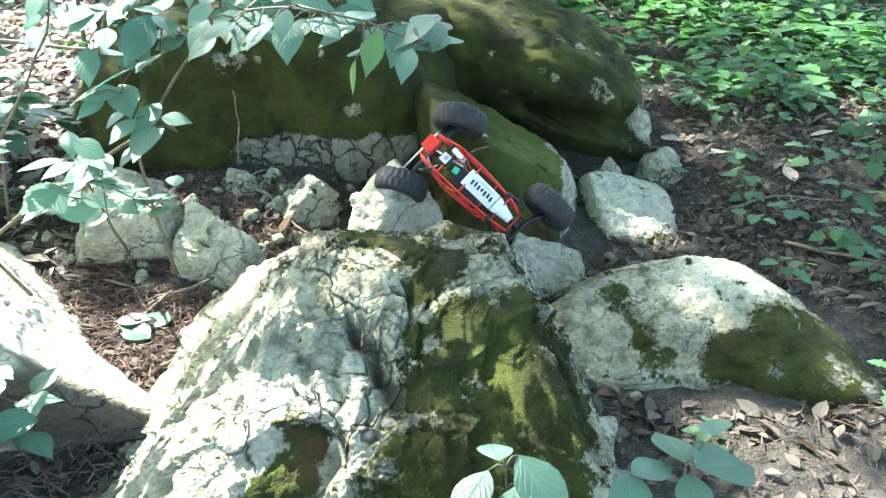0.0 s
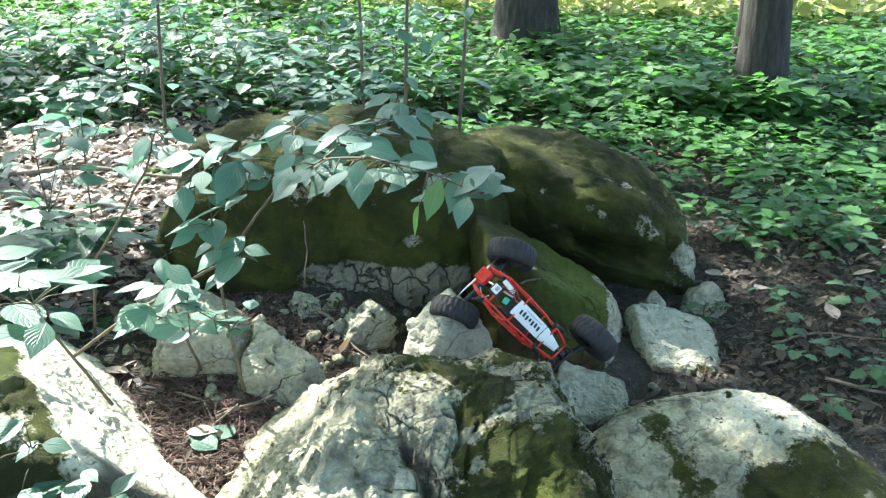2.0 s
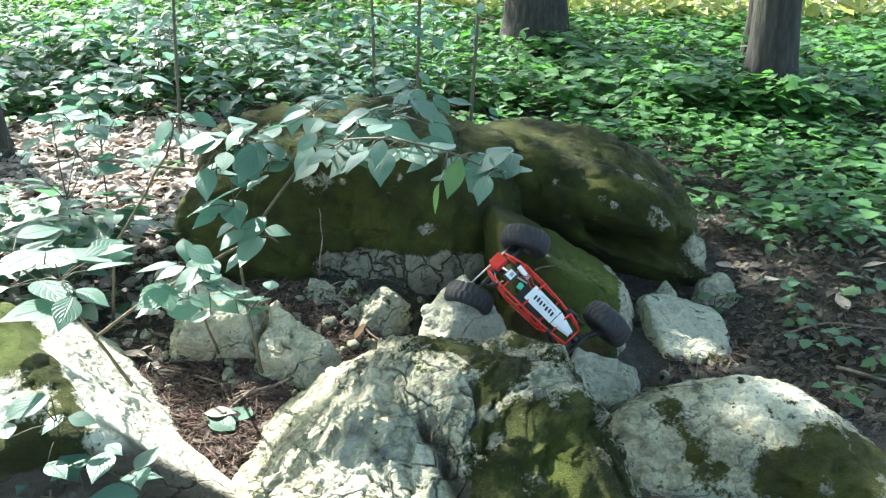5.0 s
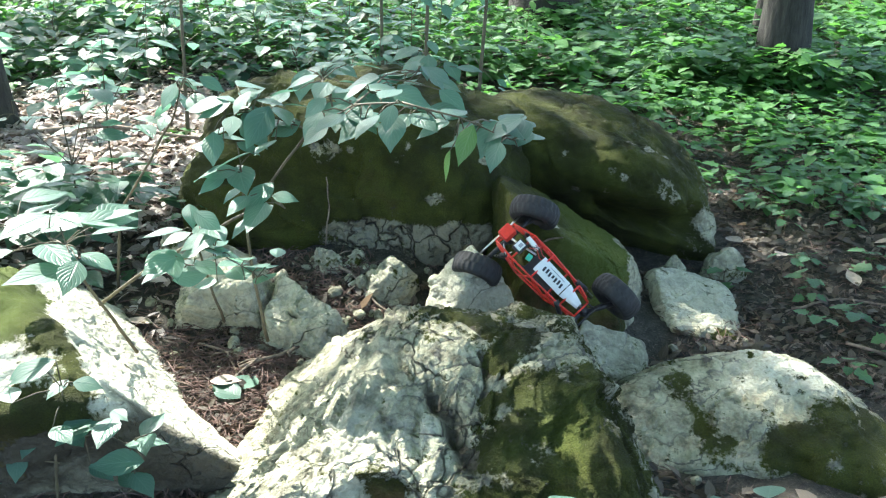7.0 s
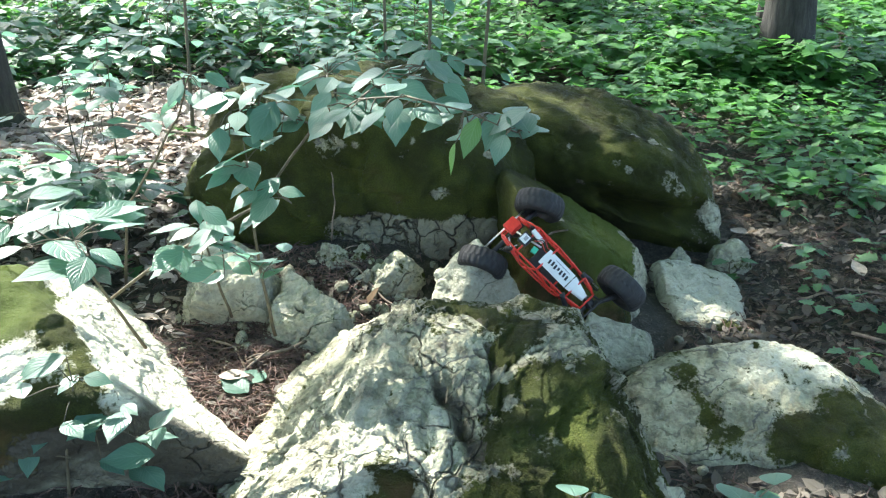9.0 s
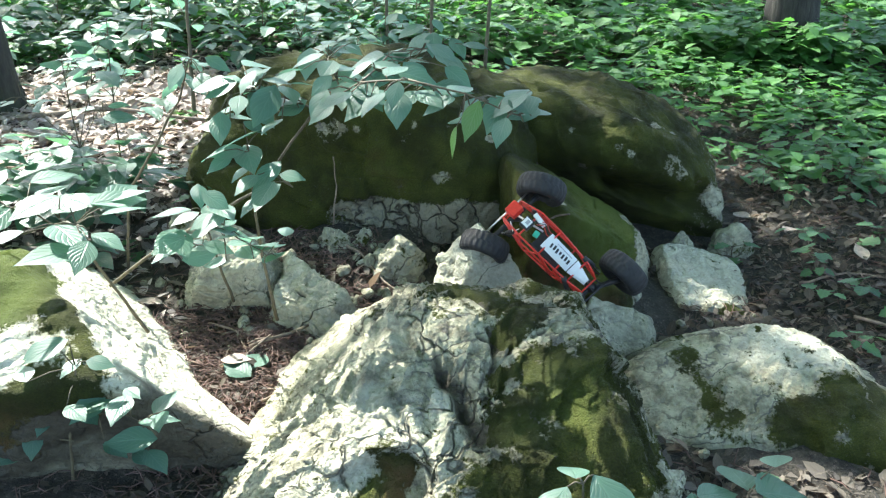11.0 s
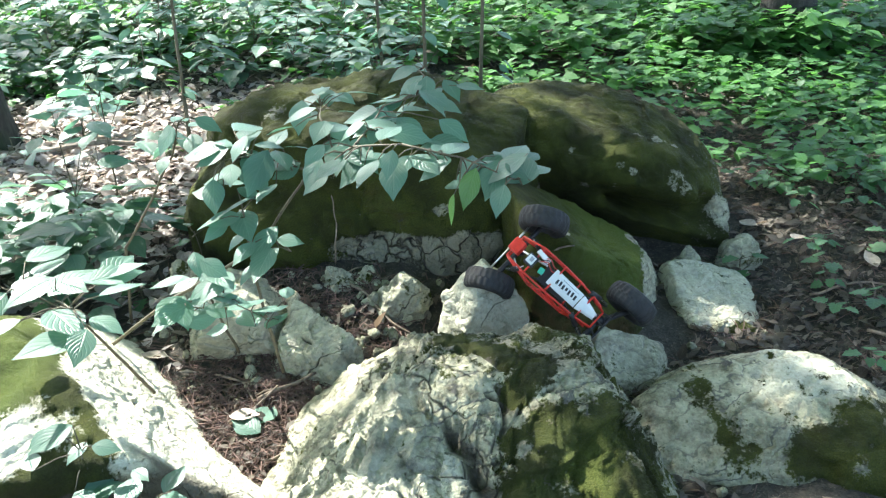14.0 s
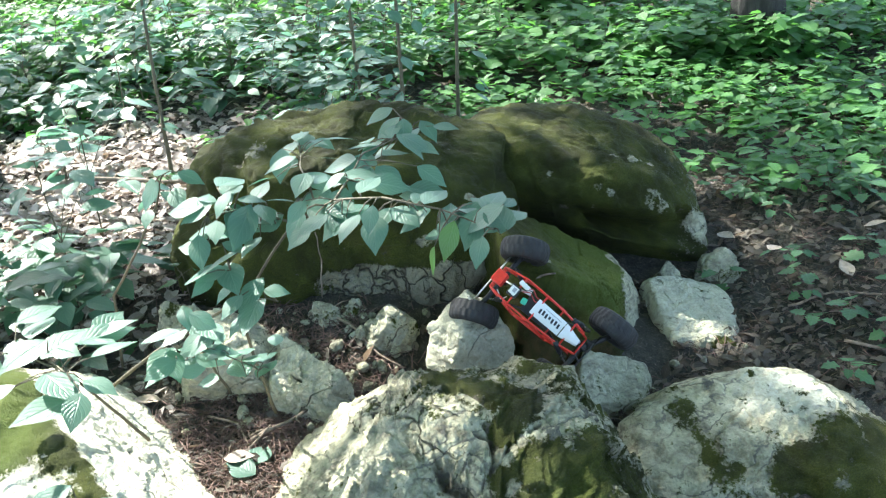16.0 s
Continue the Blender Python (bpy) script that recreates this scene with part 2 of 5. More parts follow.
def ground_z(x, y):
    z = -0.10 + 0.052 * min(max(y, -3.0) - 2.0, 6.0)
    z += 0.17 * (1 - math.exp(-max(0.0, -x - 0.15) / 1.1))
    z += 0.14 * math.exp(-((x + 0.45) / 0.55) ** 2 - ((y - 2.5) / 0.28) ** 2)
    z -= 0.095 * math.exp(-((x - 0.75) / 0.5) ** 2 - ((y - 2.45) / 0.55) ** 2)
    z -= 0.05 * math.exp(-((x - 0.25) / 0.3) ** 2 - ((y - 1.8) / 0.5) ** 2)
    z += 0.045 * noise.fractal(Vector((x * 0.9, y * 0.9, 3.1)), 1.0, 2.0, 4)
    return z + 0.016 * noise.fractal(Vector((x * 7, y * 7, 9.7)), 0.8, 2.1, 4)


def smoothstep(a, b, v):
    v = min(1.0, max(0.0, (v - a) / (b - a)))
    return v * v * (3 - 2 * v)


SMOOTH = smoothstep


def ease(a, b, v):
    """smoothstep for arrays."""
    v = np.clip((v - a) / (b - a), 0.0, 1.0)
    return v * v * (3 - 2 * v)


def grain(p, s):
    return np.array([noise.noise(Vector(q) * s) for q in p])


def spotted(p, spots):
    """Moss, bare or painted sun patches: the largest of some soft blots (x, y, z, size)."""
    w = np.array([noise.noise_vector(Vector(v) * 8) + 0.4 * noise.noise_vector(Vector(v) * 27) for v in p])
    best = np.zeros(len(p))
    for x, y, z, r in spots:
        d = np.sqrt(np.sum((p + min(0.055, 0.55 * r) * w - np.array((x, y, z))) ** 2, axis=1))
        best = np.maximum(best, ease(1.5 * r, 0.5 * r, d))
    return best


BEDDING = Vector((19.0, -7.0, 15.0))


def rock(label, centre, half, planes=(), sub=5, rough=0.05, grit=0.012, moss=None, dry=None, seed=0, hard=11, crag=0.0, crag_size=9.0, grooves=(), ledges=0.0, facets=(), fresh=None, worn_lit=None, crazed=None, shade_stain=None):
    """A boulder: an ellipsoid trimmed by soft planes (normal, point on it), then roughened.
    moss(p, n) gives the moss on a spot, 0 to 1."""
    bm = bmesh.new()
    bmesh.ops.create_icosphere(bm, subdivisions=sub, radius=1.0)
    me = bpy.data.meshes.new("rock")
    bm.to_mesh(me)
    bm.free()
    n = len(me.vertices)
    u = np.empty(n * 3, dtype=np.float32)
    me.vertices.foreach_get("co", u)
    u = u.reshape(-1, 3)
    c, half = np.array(centre), np.array(half)
    inv = np.sum((u / half) ** 2, axis=1) ** (hard / 2)
    for nn, p in planes:
        nn = np.array(nn, dtype=float)
        nn /= np.linalg.norm(nn)
        d = float(nn @ (np.array(p) - c))
        inv += np.maximum(u @ nn / d, 0.0) ** hard
    co = u * (inv ** (-1.0 / hard))[:, None]
    off = Vector((seed * 7.3, seed * 3.1, -seed * 5.7))
    size = float(np.mean(half))
    for i in range(n):
        p = Vector(co[i])
        d = Vector(u[i])
        q = p + off
        h = rough * noise.fractal(q * (1.7 / size), 0.9, 2.0, 3)
        h += grit * noise.fractal(q * 16, 0.7, 2.2, 4)
        for size_f, tilt in facets:
            w = (q + 0.03 * noise.noise_vector(q * 7)) * size_f
            near = noise.voronoi(w)[1][0]
            h += tilt * (noise.cell_vector(near * 1.37 + Vector((0.31, 0.17, 0.53))) - Vector((0.5, 0.5, 0.5))).dot(w - near) / size_f
        if ledges:
            s = q.dot(BEDDING) + 1.3 * noise.fractal(q * 4.1, 0.8, 2.0, 3)
            k = math.floor(s)
            h += ledges * (0.4 + noise.cell(Vector((k * 1.7, q.x * 7, q.y * 7)))) * ((s - k) - 0.5)
        if crag:
            w = q + 0.05 * noise.noise_vector(q * 8)
            f = noise.voronoi(w * crag_size)[0]
            h += crag * (min(f[1] - f[0], 0.35) - 0.2) + crag * 0.6 * (noise.cell(w * crag_size * 0.8) - 0.5) * 0.5
        co[i] = p + d * h
    dirt_shade = np.zeros(n)
    if grooves:
        q = co + c + 0.02 * np.array([noise.noise_vector(Vector(v) * 14) for v in co])
        for line, width, depth in grooves:
            for e0, e1 in zip(line[:-1], line[1:]):
                e0, e1 = np.array(e0), np.array(e1)
                k = np.clip((q - e0) @ (e1 - e0) / np.sum((e1 - e0) ** 2), 0, 1)
                d = np.sqrt(np.sum((q - e0 - k[:, None] * (e1 - e0)) ** 2, axis=1))
                co -= u * (depth * ease(width, 0.0, d))[:, None]
                dirt_shade = np.maximum(dirt_shade, ease(0.8 * width, 0.2 * width, d))
    # painted shade goes into the same mask as the groove soil
    if shade_stain:
        dirt_shade = np.maximum(dirt_shade, shade_stain(co + c))
    me.vertices.foreach_set("co", co.astype(np.float32).ravel())
    me.update()
    me.attributes.new("moss", "FLOAT", "POINT")
    me.attributes.new("dry", "FLOAT", "POINT")
    me.attributes.new("dirt_shade", "FLOAT", "POINT").data.foreach_set("value", dirt_shade.astype(np.float32))
    if fresh:
        me.attributes.new("fresh", "FLOAT", "POINT").data.foreach_set("value", np.clip(fresh(co + c), 0, 1).astype(np.float32))
    if crazed:
        me.attributes.new("crazed", "FLOAT", "POINT").data.foreach_set("value", np.clip(crazed(co + c), 0, 1).astype(np.float32))
    if worn_lit:
        me.attributes.new("worn_lit", "FLOAT", "POINT").data.foreach_set("value", np.clip(worn_lit(co + c), 0, 1).astype(np.float32))
    if moss or dry:
        nor = np.empty(n * 3, dtype=np.float32)
        me.vertices.foreach_get("normal", nor)
        nor = nor.reshape(-1, 3)
        wco = co + c
        if moss:
            me.attributes["moss"].data.foreach_set("value", np.clip(moss(wco, nor), 0, 1).astype(np.float32))
        if dry:
            me.attributes["dry"].data.foreach_set("value", np.clip(dry(wco, nor), 0, 1).astype(np.float32))
    me.materials.append(ROCK)
    me.polygons.foreach_set("use_smooth", [True] * len(me.polygons))
    ob = new("boulder" if size > 0.2 else "stone", me)
    ob.location = centre
    return tagged(ob, label, "boulder" if size > 0.2 else "stone")


# ---------------------------------------------------------------- ground
def sheet(xs, ys):
    vs = [(x, y, ground_z(x, y)) for y in ys for x in xs]
    w = len(xs)
    fs = [(j * w + i, j * w + i + 1, (j + 1) * w + i + 1, (j + 1) * w + i) for j in range(len(ys) - 1) for i in range(w - 1)]
    return vs, fs


def graded(lo, a, b, hi, step, grow=1.25):
    mid = list(np.arange(a, b, step))
    up, d = [mid[-1]], step
    while up[-1] < hi:
        d *= grow
        up.append(up[-1] + d)
    dn, d = [mid[0]], step
    while dn[-1] > lo:
        d *= grow
        dn.append(dn[-1] - d)
    return dn[:0:-1] + mid + up[1:]


gv, gf = sheet(graded(-400, -2.2, 2.4, 400, 0.03), graded(-400, 0.6, 5.0, 900, 0.03))
ground = new("ground", mesh_from("ground", gv, gf, SOIL))
tagged(ground, "dark brown forest soil strewn with rotting leaves", "ground", kind="structure")

# ---------------------------------------------------------------- boulders
FRONT_MOSS = [(-0.19, 1.68, 0.28, 0.05), (-0.12, 1.62, 0.28, 0.05), (-0.03, 1.58, 0.29, 0.06), (0.0, 1.51, 0.285, 0.05), (-0.03, 1.45, 0.265, 0.035), (0.03, 1.38, 0.235, 0.05), (-0.04, 1.345, 0.22, 0.04), (0.09, 1.30, 0.20, 0.10), (-0.01, 1.26, 0.19, 0.08),
              (0.17, 1.40, 0.20, 0.09), (0.14, 1.18, 0.10, 0.14), (0.24, 1.45, 0.08, 0.12), (0.0, 1.10, 0.06, 0.13), (0.1, 1.0, -0.1, 0.2), (-0.245, 1.16, 0.12, 0.05), (-0.28, 1.10, 0.07, 0.06), (0.18, 1.28, 0.12, 0.12)]
FRONT_BARE = [(-0.02, 1.325, 0.205, 0.020), (-0.05, 1.29, 0.19, 0.016), (0.08, 1.51, 0.29, 0.04), (0.12, 1.47, 0.24, 0.035), (-0.13, 1.25, 0.15, 0.05), (-0.11, 1.47, 0.27, 0.04)]
front = rock("large pale cracked limestone boulder with patches of green moss", (-0.15, 1.38, -0.06), (0.64, 0.60, 0.50), [
    ((-0.10, -0.42, 1), (-0.1, 1.45, 0.255)), ((-0.02, 0.24, 1), (-0.1, 1.55, 0.285)), ((-0.72, 0.0, 0.88), (-0.408, 1.45, 0.13)),
    ((0.92, 0.1, 0.45), (0.18, 1.51, 0.20)), ((0.05, -0.8, 0.55), (-0.1, 1.12, 0.10)), ((0.0, 1, 0.25), (-0.1, 1.82, 0.1))],
    sub=8, rough=0.012, grit=0.006, crag=0.004, crag_size=9, seed=1, hard=24, ledges=0.016, facets=((3.4, 0.18), (9.0, 0.26), (22.0, 0.36), (55.0, 0.34)), crazed=lambda p: 0.9 * ease(0.05, 0.35, grain(p, 5)),
    grooves=[([(-0.30, 1.60, 0.24), (-0.25, 1.48, 0.23), (-0.16, 1.40, 0.21), (-0.12, 1.29, 0.19), (-0.08, 1.22, 0.16)], 0.045, 0.028), ([(-0.25, 1.48, 0.23), (-0.36, 1.47, 0.18), (-0.46, 1.50, 0.13)], 0.028, 0.026), ([(-0.34, 1.66, 0.19), (-0.27, 1.56, 0.24), (-0.17, 1.50, 0.26)], 0.024, 0.02), ([(-0.08, 1.48, 0.26), (-0.05, 1.40, 0.23), (-0.09, 1.33, 0.21)], 0.020, 0.016), ([(-0.50, 1.36, 0.09), (-0.40, 1.34, 0.13), (-0.30, 1.36, 0.16)], 0.012, 0.010), ([(-0.46, 1.22, 0.07), (-0.36, 1.26, 0.12)], 0.012, 0.010),
             ([(-0.20, 1.62, 0.28), (-0.05, 1.52, 0.29)], 0.02, 0.014), ([(-0.20, 1.14, 0.12), (-0.22, 1.08, 0.07)], 0.05, 0.035), ([(-0.14, 1.47, 0.25), (-0.02, 1.42, 0.25), (0.05, 1.47, 0.27)], 0.016, 0.014)],
    moss=lambda p, n: 0.15 + 0.34 * ease(1.44, 1.58, p[:, 1]) * ease(-0.34, -0.2, p[:, 0]) + 0.74 * spotted(p, FRONT_MOSS) * (1 - 0.9 * spotted(p, FRONT_BARE)),
    # smooth pale plate, lightened further for the sun on it
    dry=lambda p, n: spotted(p, [(-0.24, 1.14, 0.10, 0.055)]), worn_lit=lambda p: 0.45 * spotted(p, [(-0.22, 1.20, 0.15, 0.07), (-0.30, 1.28, 0.15, 0.06), (-0.18, 1.30, 0.18, 0.05), (-0.38, 1.46, 0.17, 0.05), (-0.33, 1.16, 0.09, 0.07)]),
    fresh=lambda p: 0.28 * spotted(p, [(0.09, 1.30, 0.19, 0.08), (0.02, 1.25, 0.17, 0.06), (-0.30, 1.12, 0.07, 0.05)]))

right_rock = rock("rounded pale limestone boulder with moss on its lower side", (0.72, 1.84, -0.20), (0.50, 0.33, 0.27), [
    ((-0.05, -0.42, 1), (0.62, 1.9, 0.005)), ((0.55, 0, 0.8), (0.86, 1.9, -0.02)), ((-0.1, -1, 0.35), (0.6, 1.64, -0.12))],
    # blots on the top are painted paler to stand for sunlight
    sub=7, rough=0.030, grit=0.008, crag=0.01, crag_size=5, seed=2, worn_lit=lambda p: 0.8 * spotted(p, [(0.70, 1.96, 0.02, 0.09), (0.82, 1.92, 0.0, 0.08), (0.60, 1.90, 0.01, 0.06)]), facets=((4.0, 0.16), (11.0, 0.14)),
    moss=lambda p, n: 0.16 + 0.10 * grain(p, 14) + 0.42 * spotted(p, [(0.44, 1.89, -0.026, 0.045), (0.475, 1.83, -0.045, 0.04), (0.50, 1.77, -0.06, 0.05), (0.53, 1.72, -0.085, 0.045), (0.70, 1.75, -0.08, 0.07), (0.82, 1.80, -0.04, 0.06), (0.655, 2.0, 0.02, 0.016), (0.63, 2.01, 0.02, 0.012)]) + 0.66 * spotted(p, [(0.64, 1.70, -0.11, 0.05), (0.72, 1.74, -0.08, 0.05), (0.74, 1.66, -0.14, 0.08), (0.86, 1.72, -0.09, 0.11), (1.02, 1.82, -0.10, 0.15), (0.85, 1.58, -0.25, 0.2)]))

# sun patch on the moss, painted as pale stone showing through
SLAB_SUN = [(-1.08, 1.31, 0.225, 0.085), (-1.18, 1.30, 0.23, 0.08), (-1.28, 1.32, 0.24, 0.07), (-1.0, 1.335, 0.225, 0.065), (-0.95, 1.31, 0.20, 0.045)]
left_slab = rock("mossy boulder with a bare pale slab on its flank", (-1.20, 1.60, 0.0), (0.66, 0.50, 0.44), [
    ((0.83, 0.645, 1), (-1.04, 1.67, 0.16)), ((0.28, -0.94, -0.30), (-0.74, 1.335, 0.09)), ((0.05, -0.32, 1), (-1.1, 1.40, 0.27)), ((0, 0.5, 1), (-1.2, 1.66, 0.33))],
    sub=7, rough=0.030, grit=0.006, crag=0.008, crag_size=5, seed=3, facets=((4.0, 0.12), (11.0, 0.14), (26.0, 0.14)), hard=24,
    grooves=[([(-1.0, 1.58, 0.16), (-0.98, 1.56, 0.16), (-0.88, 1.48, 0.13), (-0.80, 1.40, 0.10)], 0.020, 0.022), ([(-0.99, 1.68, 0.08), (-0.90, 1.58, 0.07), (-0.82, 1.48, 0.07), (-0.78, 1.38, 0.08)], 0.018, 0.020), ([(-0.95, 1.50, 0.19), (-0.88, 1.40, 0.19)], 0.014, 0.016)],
    moss=lambda p, n: np.maximum(ease(0.06, -0.06, (p[:, 0] + 1.12) + 0.85 * (p[:, 1] - 1.62) + 0.05 * grain(p, 6)) * ease(0.04, 0.16, p[:, 2] + 0.06 * grain(p, 5)), 0.8 * ease(-0.3, -0.7, n[:, 1]) * ease(-0.98, -1.08, p[:, 0]) * ease(0.02, 0.10, p[:, 2])) * (1 - 0.8 * spotted(p, SLAB_SUN)),
    # dirty undercut front, its shade painted in as a dark tone
    shade_stain=lambda p: 0.95 * ease(0.20, 0.13, p[:, 2] + 0.06 * grain(p, 9) + 0.04 * grain(p, 31)) * ease(1.42, 1.37, p[:, 1] - 0.30 * (p[:, 0] + 0.74)),
    # bare flank and sun patch get a paler colour in place of stronger sun
    worn_lit=lambda p: np.maximum(0.8 * ease(0.28, 0.34, 0.83 * p[:, 0] + 0.645 * p[:, 1] + p[:, 2]), 0.9 * spotted(p, SLAB_SUN)),
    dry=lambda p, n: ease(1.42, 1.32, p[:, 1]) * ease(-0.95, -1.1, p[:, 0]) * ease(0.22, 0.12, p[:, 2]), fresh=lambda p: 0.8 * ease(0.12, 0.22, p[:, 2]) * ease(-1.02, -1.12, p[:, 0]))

left_boulder = rock("long moss-covered boulder above a cracked bare ledge", (-0.56, 2.86, 0.22), (0.76, 0.50, 0.46), [
    ((0, -1, 0.12), (-0.5, 2.45, 0.33)), ((0.10, -0.1, 1), (-0.5, 2.7, 0.55)), ((0.5, -0.3, 0.85), (-0.17, 2.5, 0.45)), ((1, 0, 0.2), (0.06, 2.5, 0.2)), ((-0.8, -0.3, 0.4), (-1.08, 2.6, 0.38))],
    # the low ledge is painted darker to stand for its shade
    sub=7, rough=0.05, grit=0.014, crag=0.03, crag_size=5, seed=4, shade_stain=lambda p: 0.6 * ease(0.25, 0.20, p[:, 2]), worn_lit=lambda p: 0.15 * ease(0.24, 0.18, p[:, 2]), crazed=lambda p: ease(0.26, 0.2, p[:, 2]), facets=((9.0, 0.22),),
    grooves=[([(-0.60, 2.46, 0.20), (-0.50, 2.46, 0.165), (-0.40, 2.46, 0.12)], 0.010, 0.02), ([(-0.40, 2.46, 0.12), (-0.37, 2.46, 0.20), (-0.28, 2.46, 0.17), (-0.2, 2.46, 0.14)], 0.010, 0.02), ([(-0.20, 2.46, 0.13), (-0.12, 2.46, 0.20)], 0.010, 0.02), ([(-0.58, 2.46, 0.15), (-0.45, 2.46, 0.145)], 0.008, 0.015), ([(-0.33, 2.46, 0.16), (-0.22, 2.46, 0.13)], 0.008, 0.014), ([(-1.0, 2.72, 0.56), (-0.97, 2.58, 0.45), (-0.95, 2.50, 0.28)], 0.05, 0.05), ([(-0.90, 2.70, 0.58), (-0.87, 2.55, 0.50), (-0.86, 2.46, 0.32)], 0.04, 0.035)],
    moss=lambda p, n: (1 - ease(0.225, 0.185, p[:, 2] + 0.025 * grain(p, 7)) * ease(-0.70, -0.58, p[:, 0] + 0.05 * grain(p, 5)) * 0.9) * (1 - 0.56 * spotted(p, [(-0.60, 2.485, 0.42, 0.035), (-0.645, 2.475, 0.412, 0.03), (-0.54, 2.485, 0.43, 0.02), (-0.385, 2.50, 0.40, 0.022), (-0.36, 2.50, 0.44, 0.018), (-0.272, 2.46, 0.285, 0.025), (-0.114, 2.55, 0.39, 0.018), (-0.84, 2.74, 0.555, 0.05), (-0.855, 2.645, 0.545, 0.05)])))

back_boulder = rock("broad domed boulder covered in moss", (0.25, 3.16, 0.08), (0.60, 0.44, 0.48), [
    ((0.22, -0.1, 1), (0.155, 3.15, 0.468)), ((0.5, -0.15, 0.85), (0.495, 3.05, 0.346)), ((0.9, -0.15, 0.42), (0.70, 3.0, 0.14)), ((0, -1, 0.35), (0.3, 2.78, 0.3)), ((-0.25, -0.72, -0.64), (0.42, 2.83, 0.15))],
    sub=7, rough=0.025, grit=0.010, crag=0.015, seed=5, hard=14, facets=((7.0, 0.14),),
    grooves=[([(0.22, 2.80, 0.13), (0.40, 2.84, 0.12), (0.55, 2.87, 0.09), (0.70, 2.90, 0.06)], 0.11, 0.22)],
    moss=lambda p, n: 1 - 0.34 * ease(0.50, 0.78, p[:, 0]) - 0.54 * spotted(p, [(0.543, 2.99, 0.30, 0.028), (0.51, 2.99, 0.32, 0.022), (0.476, 2.98, 0.337, 0.028), (0.405, 2.925, 0.37, 0.02), (0.326, 2.80, 0.30, 0.020), (0.366, 2.79, 0.28, 0.018), (0.532, 2.81, 0.22, 0.045), (0.56, 2.83, 0.19, 0.03), (0.158, 2.833, 0.343, 0.015), (0.22, 2.86, 0.205, 0.02), (0.315, 2.815, 0.225, 0.025), (0.74, 2.99, 0.05, 0.06), (0.72, 2.98, 0.10, 0.035)]))

slanted = rock("slanting moss-topped rock block with a bare end", (0.19, 2.46, 0.02), (0.40, 0.36, 0.44), [
    ((0.60, 0.09, 1), (0.08, 2.32, 0.28)), ((0.85, 0.1, 0.55), (0.41, 2.60, 0.03)), ((1, -0.34, 0.12), (0.445, 2.62, -0.03)), ((0.55, -1, 0.12), (0.12, 2.215, 0.20)),
    ((0.0, 1, 0.35), (0.2, 2.70, 0.22)), ((-1, -0.35, 0.1), (-0.02, 2.3, 0.2)), ((0.1, -0.75, 0.7), (0.09, 2.245, 0.265))],
    sub=7, rough=0.014, grit=0.010, crag=0.012, seed=6, hard=22, facets=((6.0, 0.14), (16.0, 0.12)),
    moss=lambda p, n: (1 - 0.8 * ease(0.345, 0.40, p[:, 0] + 0.04 * grain(p, 9))) * (1 - 0.95 * spotted(p, [(0.08, 2.32, 0.28, 0.035), (0.10, 2.29, 0.255, 0.03), (0.05, 2.27, 0.24, 0.02), (0.36, 2.68, 0.08, 0.03), (0.17, 2.30, 0.21, 0.012)])),
    dry=lambda p, n: 0.8 * ease(-0.45, -0.75, n[:, 1]) * ease(0.22, 0.05, p[:, 2]), fresh=lambda p: 0.95 * ease(0.08, 0.24, p[:, 0] + 0.06 * grain(p, 7)) * ease(-0.06, 0.06, p[:, 2]))

rock("pale wedge-shaped cracked stone on bare soil", (-0.625, 2.07, -0.02), (0.30, 0.26, 0.26), [
    ((-0.10, -0.45, 1), (-0.688, 2.19, 0.118)), ((-0.25, -1, 0.30), (-0.69, 2.0, 0.0)), ((-1, -0.12, 0.32), (-0.718, 2.08, 0.04)), ((0.67, 0.74, 0.3), (-0.60, 2.115, 0.08)), ((0.8, -0.6, 0.2), (-0.515, 2.01, 0.03))],
    sub=7, rough=0.008, grit=0.008, crag=0.006, crag_size=10, seed=10, hard=40, ledges=0.010, facets=((9.0, 0.20), (22.0, 0.28), (45.0, 0.28)),
    grooves=[([(-0.735, 2.06, 0.06), (-0.68, 2.06, 0.065), (-0.63, 2.02, 0.05), (-0.57, 2.0, 0.03)], 0.012, 0.022)], worn_lit=lambda p: np.full(len(p), 0.4), moss=lambda p, n: 0.05 + 0.1 * grain(p, 9))
rock("pale blocky limestone stone under sapling leaves", (-0.88, 2.13, -0.02), (0.28, 0.26, 0.26), [
    ((0.05, -0.30, 1), (-0.85, 2.1, 0.155)), ((0.25, -1, 0.15), (-0.80, 2.035, 0.10)), ((0.1, -0.85, -0.4), (-0.80, 2.03, 0.05)), ((1, -0.15, 0.10), (-0.755, 2.06, 0.10)), ((-0.9, -0.3, 0.4), (-0.965, 2.1, 0.10)), ((0.5, 0.3, 0.75), (-0.80, 2.12, 0.15))],
    sub=7, rough=0.010, grit=0.008, crag=0.006, seed=11, hard=26, facets=((8.0, 0.2), (20.0, 0.26), (45.0, 0.26)), worn_lit=lambda p: np.full(len(p), 0.35), moss=lambda p, n: 0.10 + 0.2 * grain(p, 9))
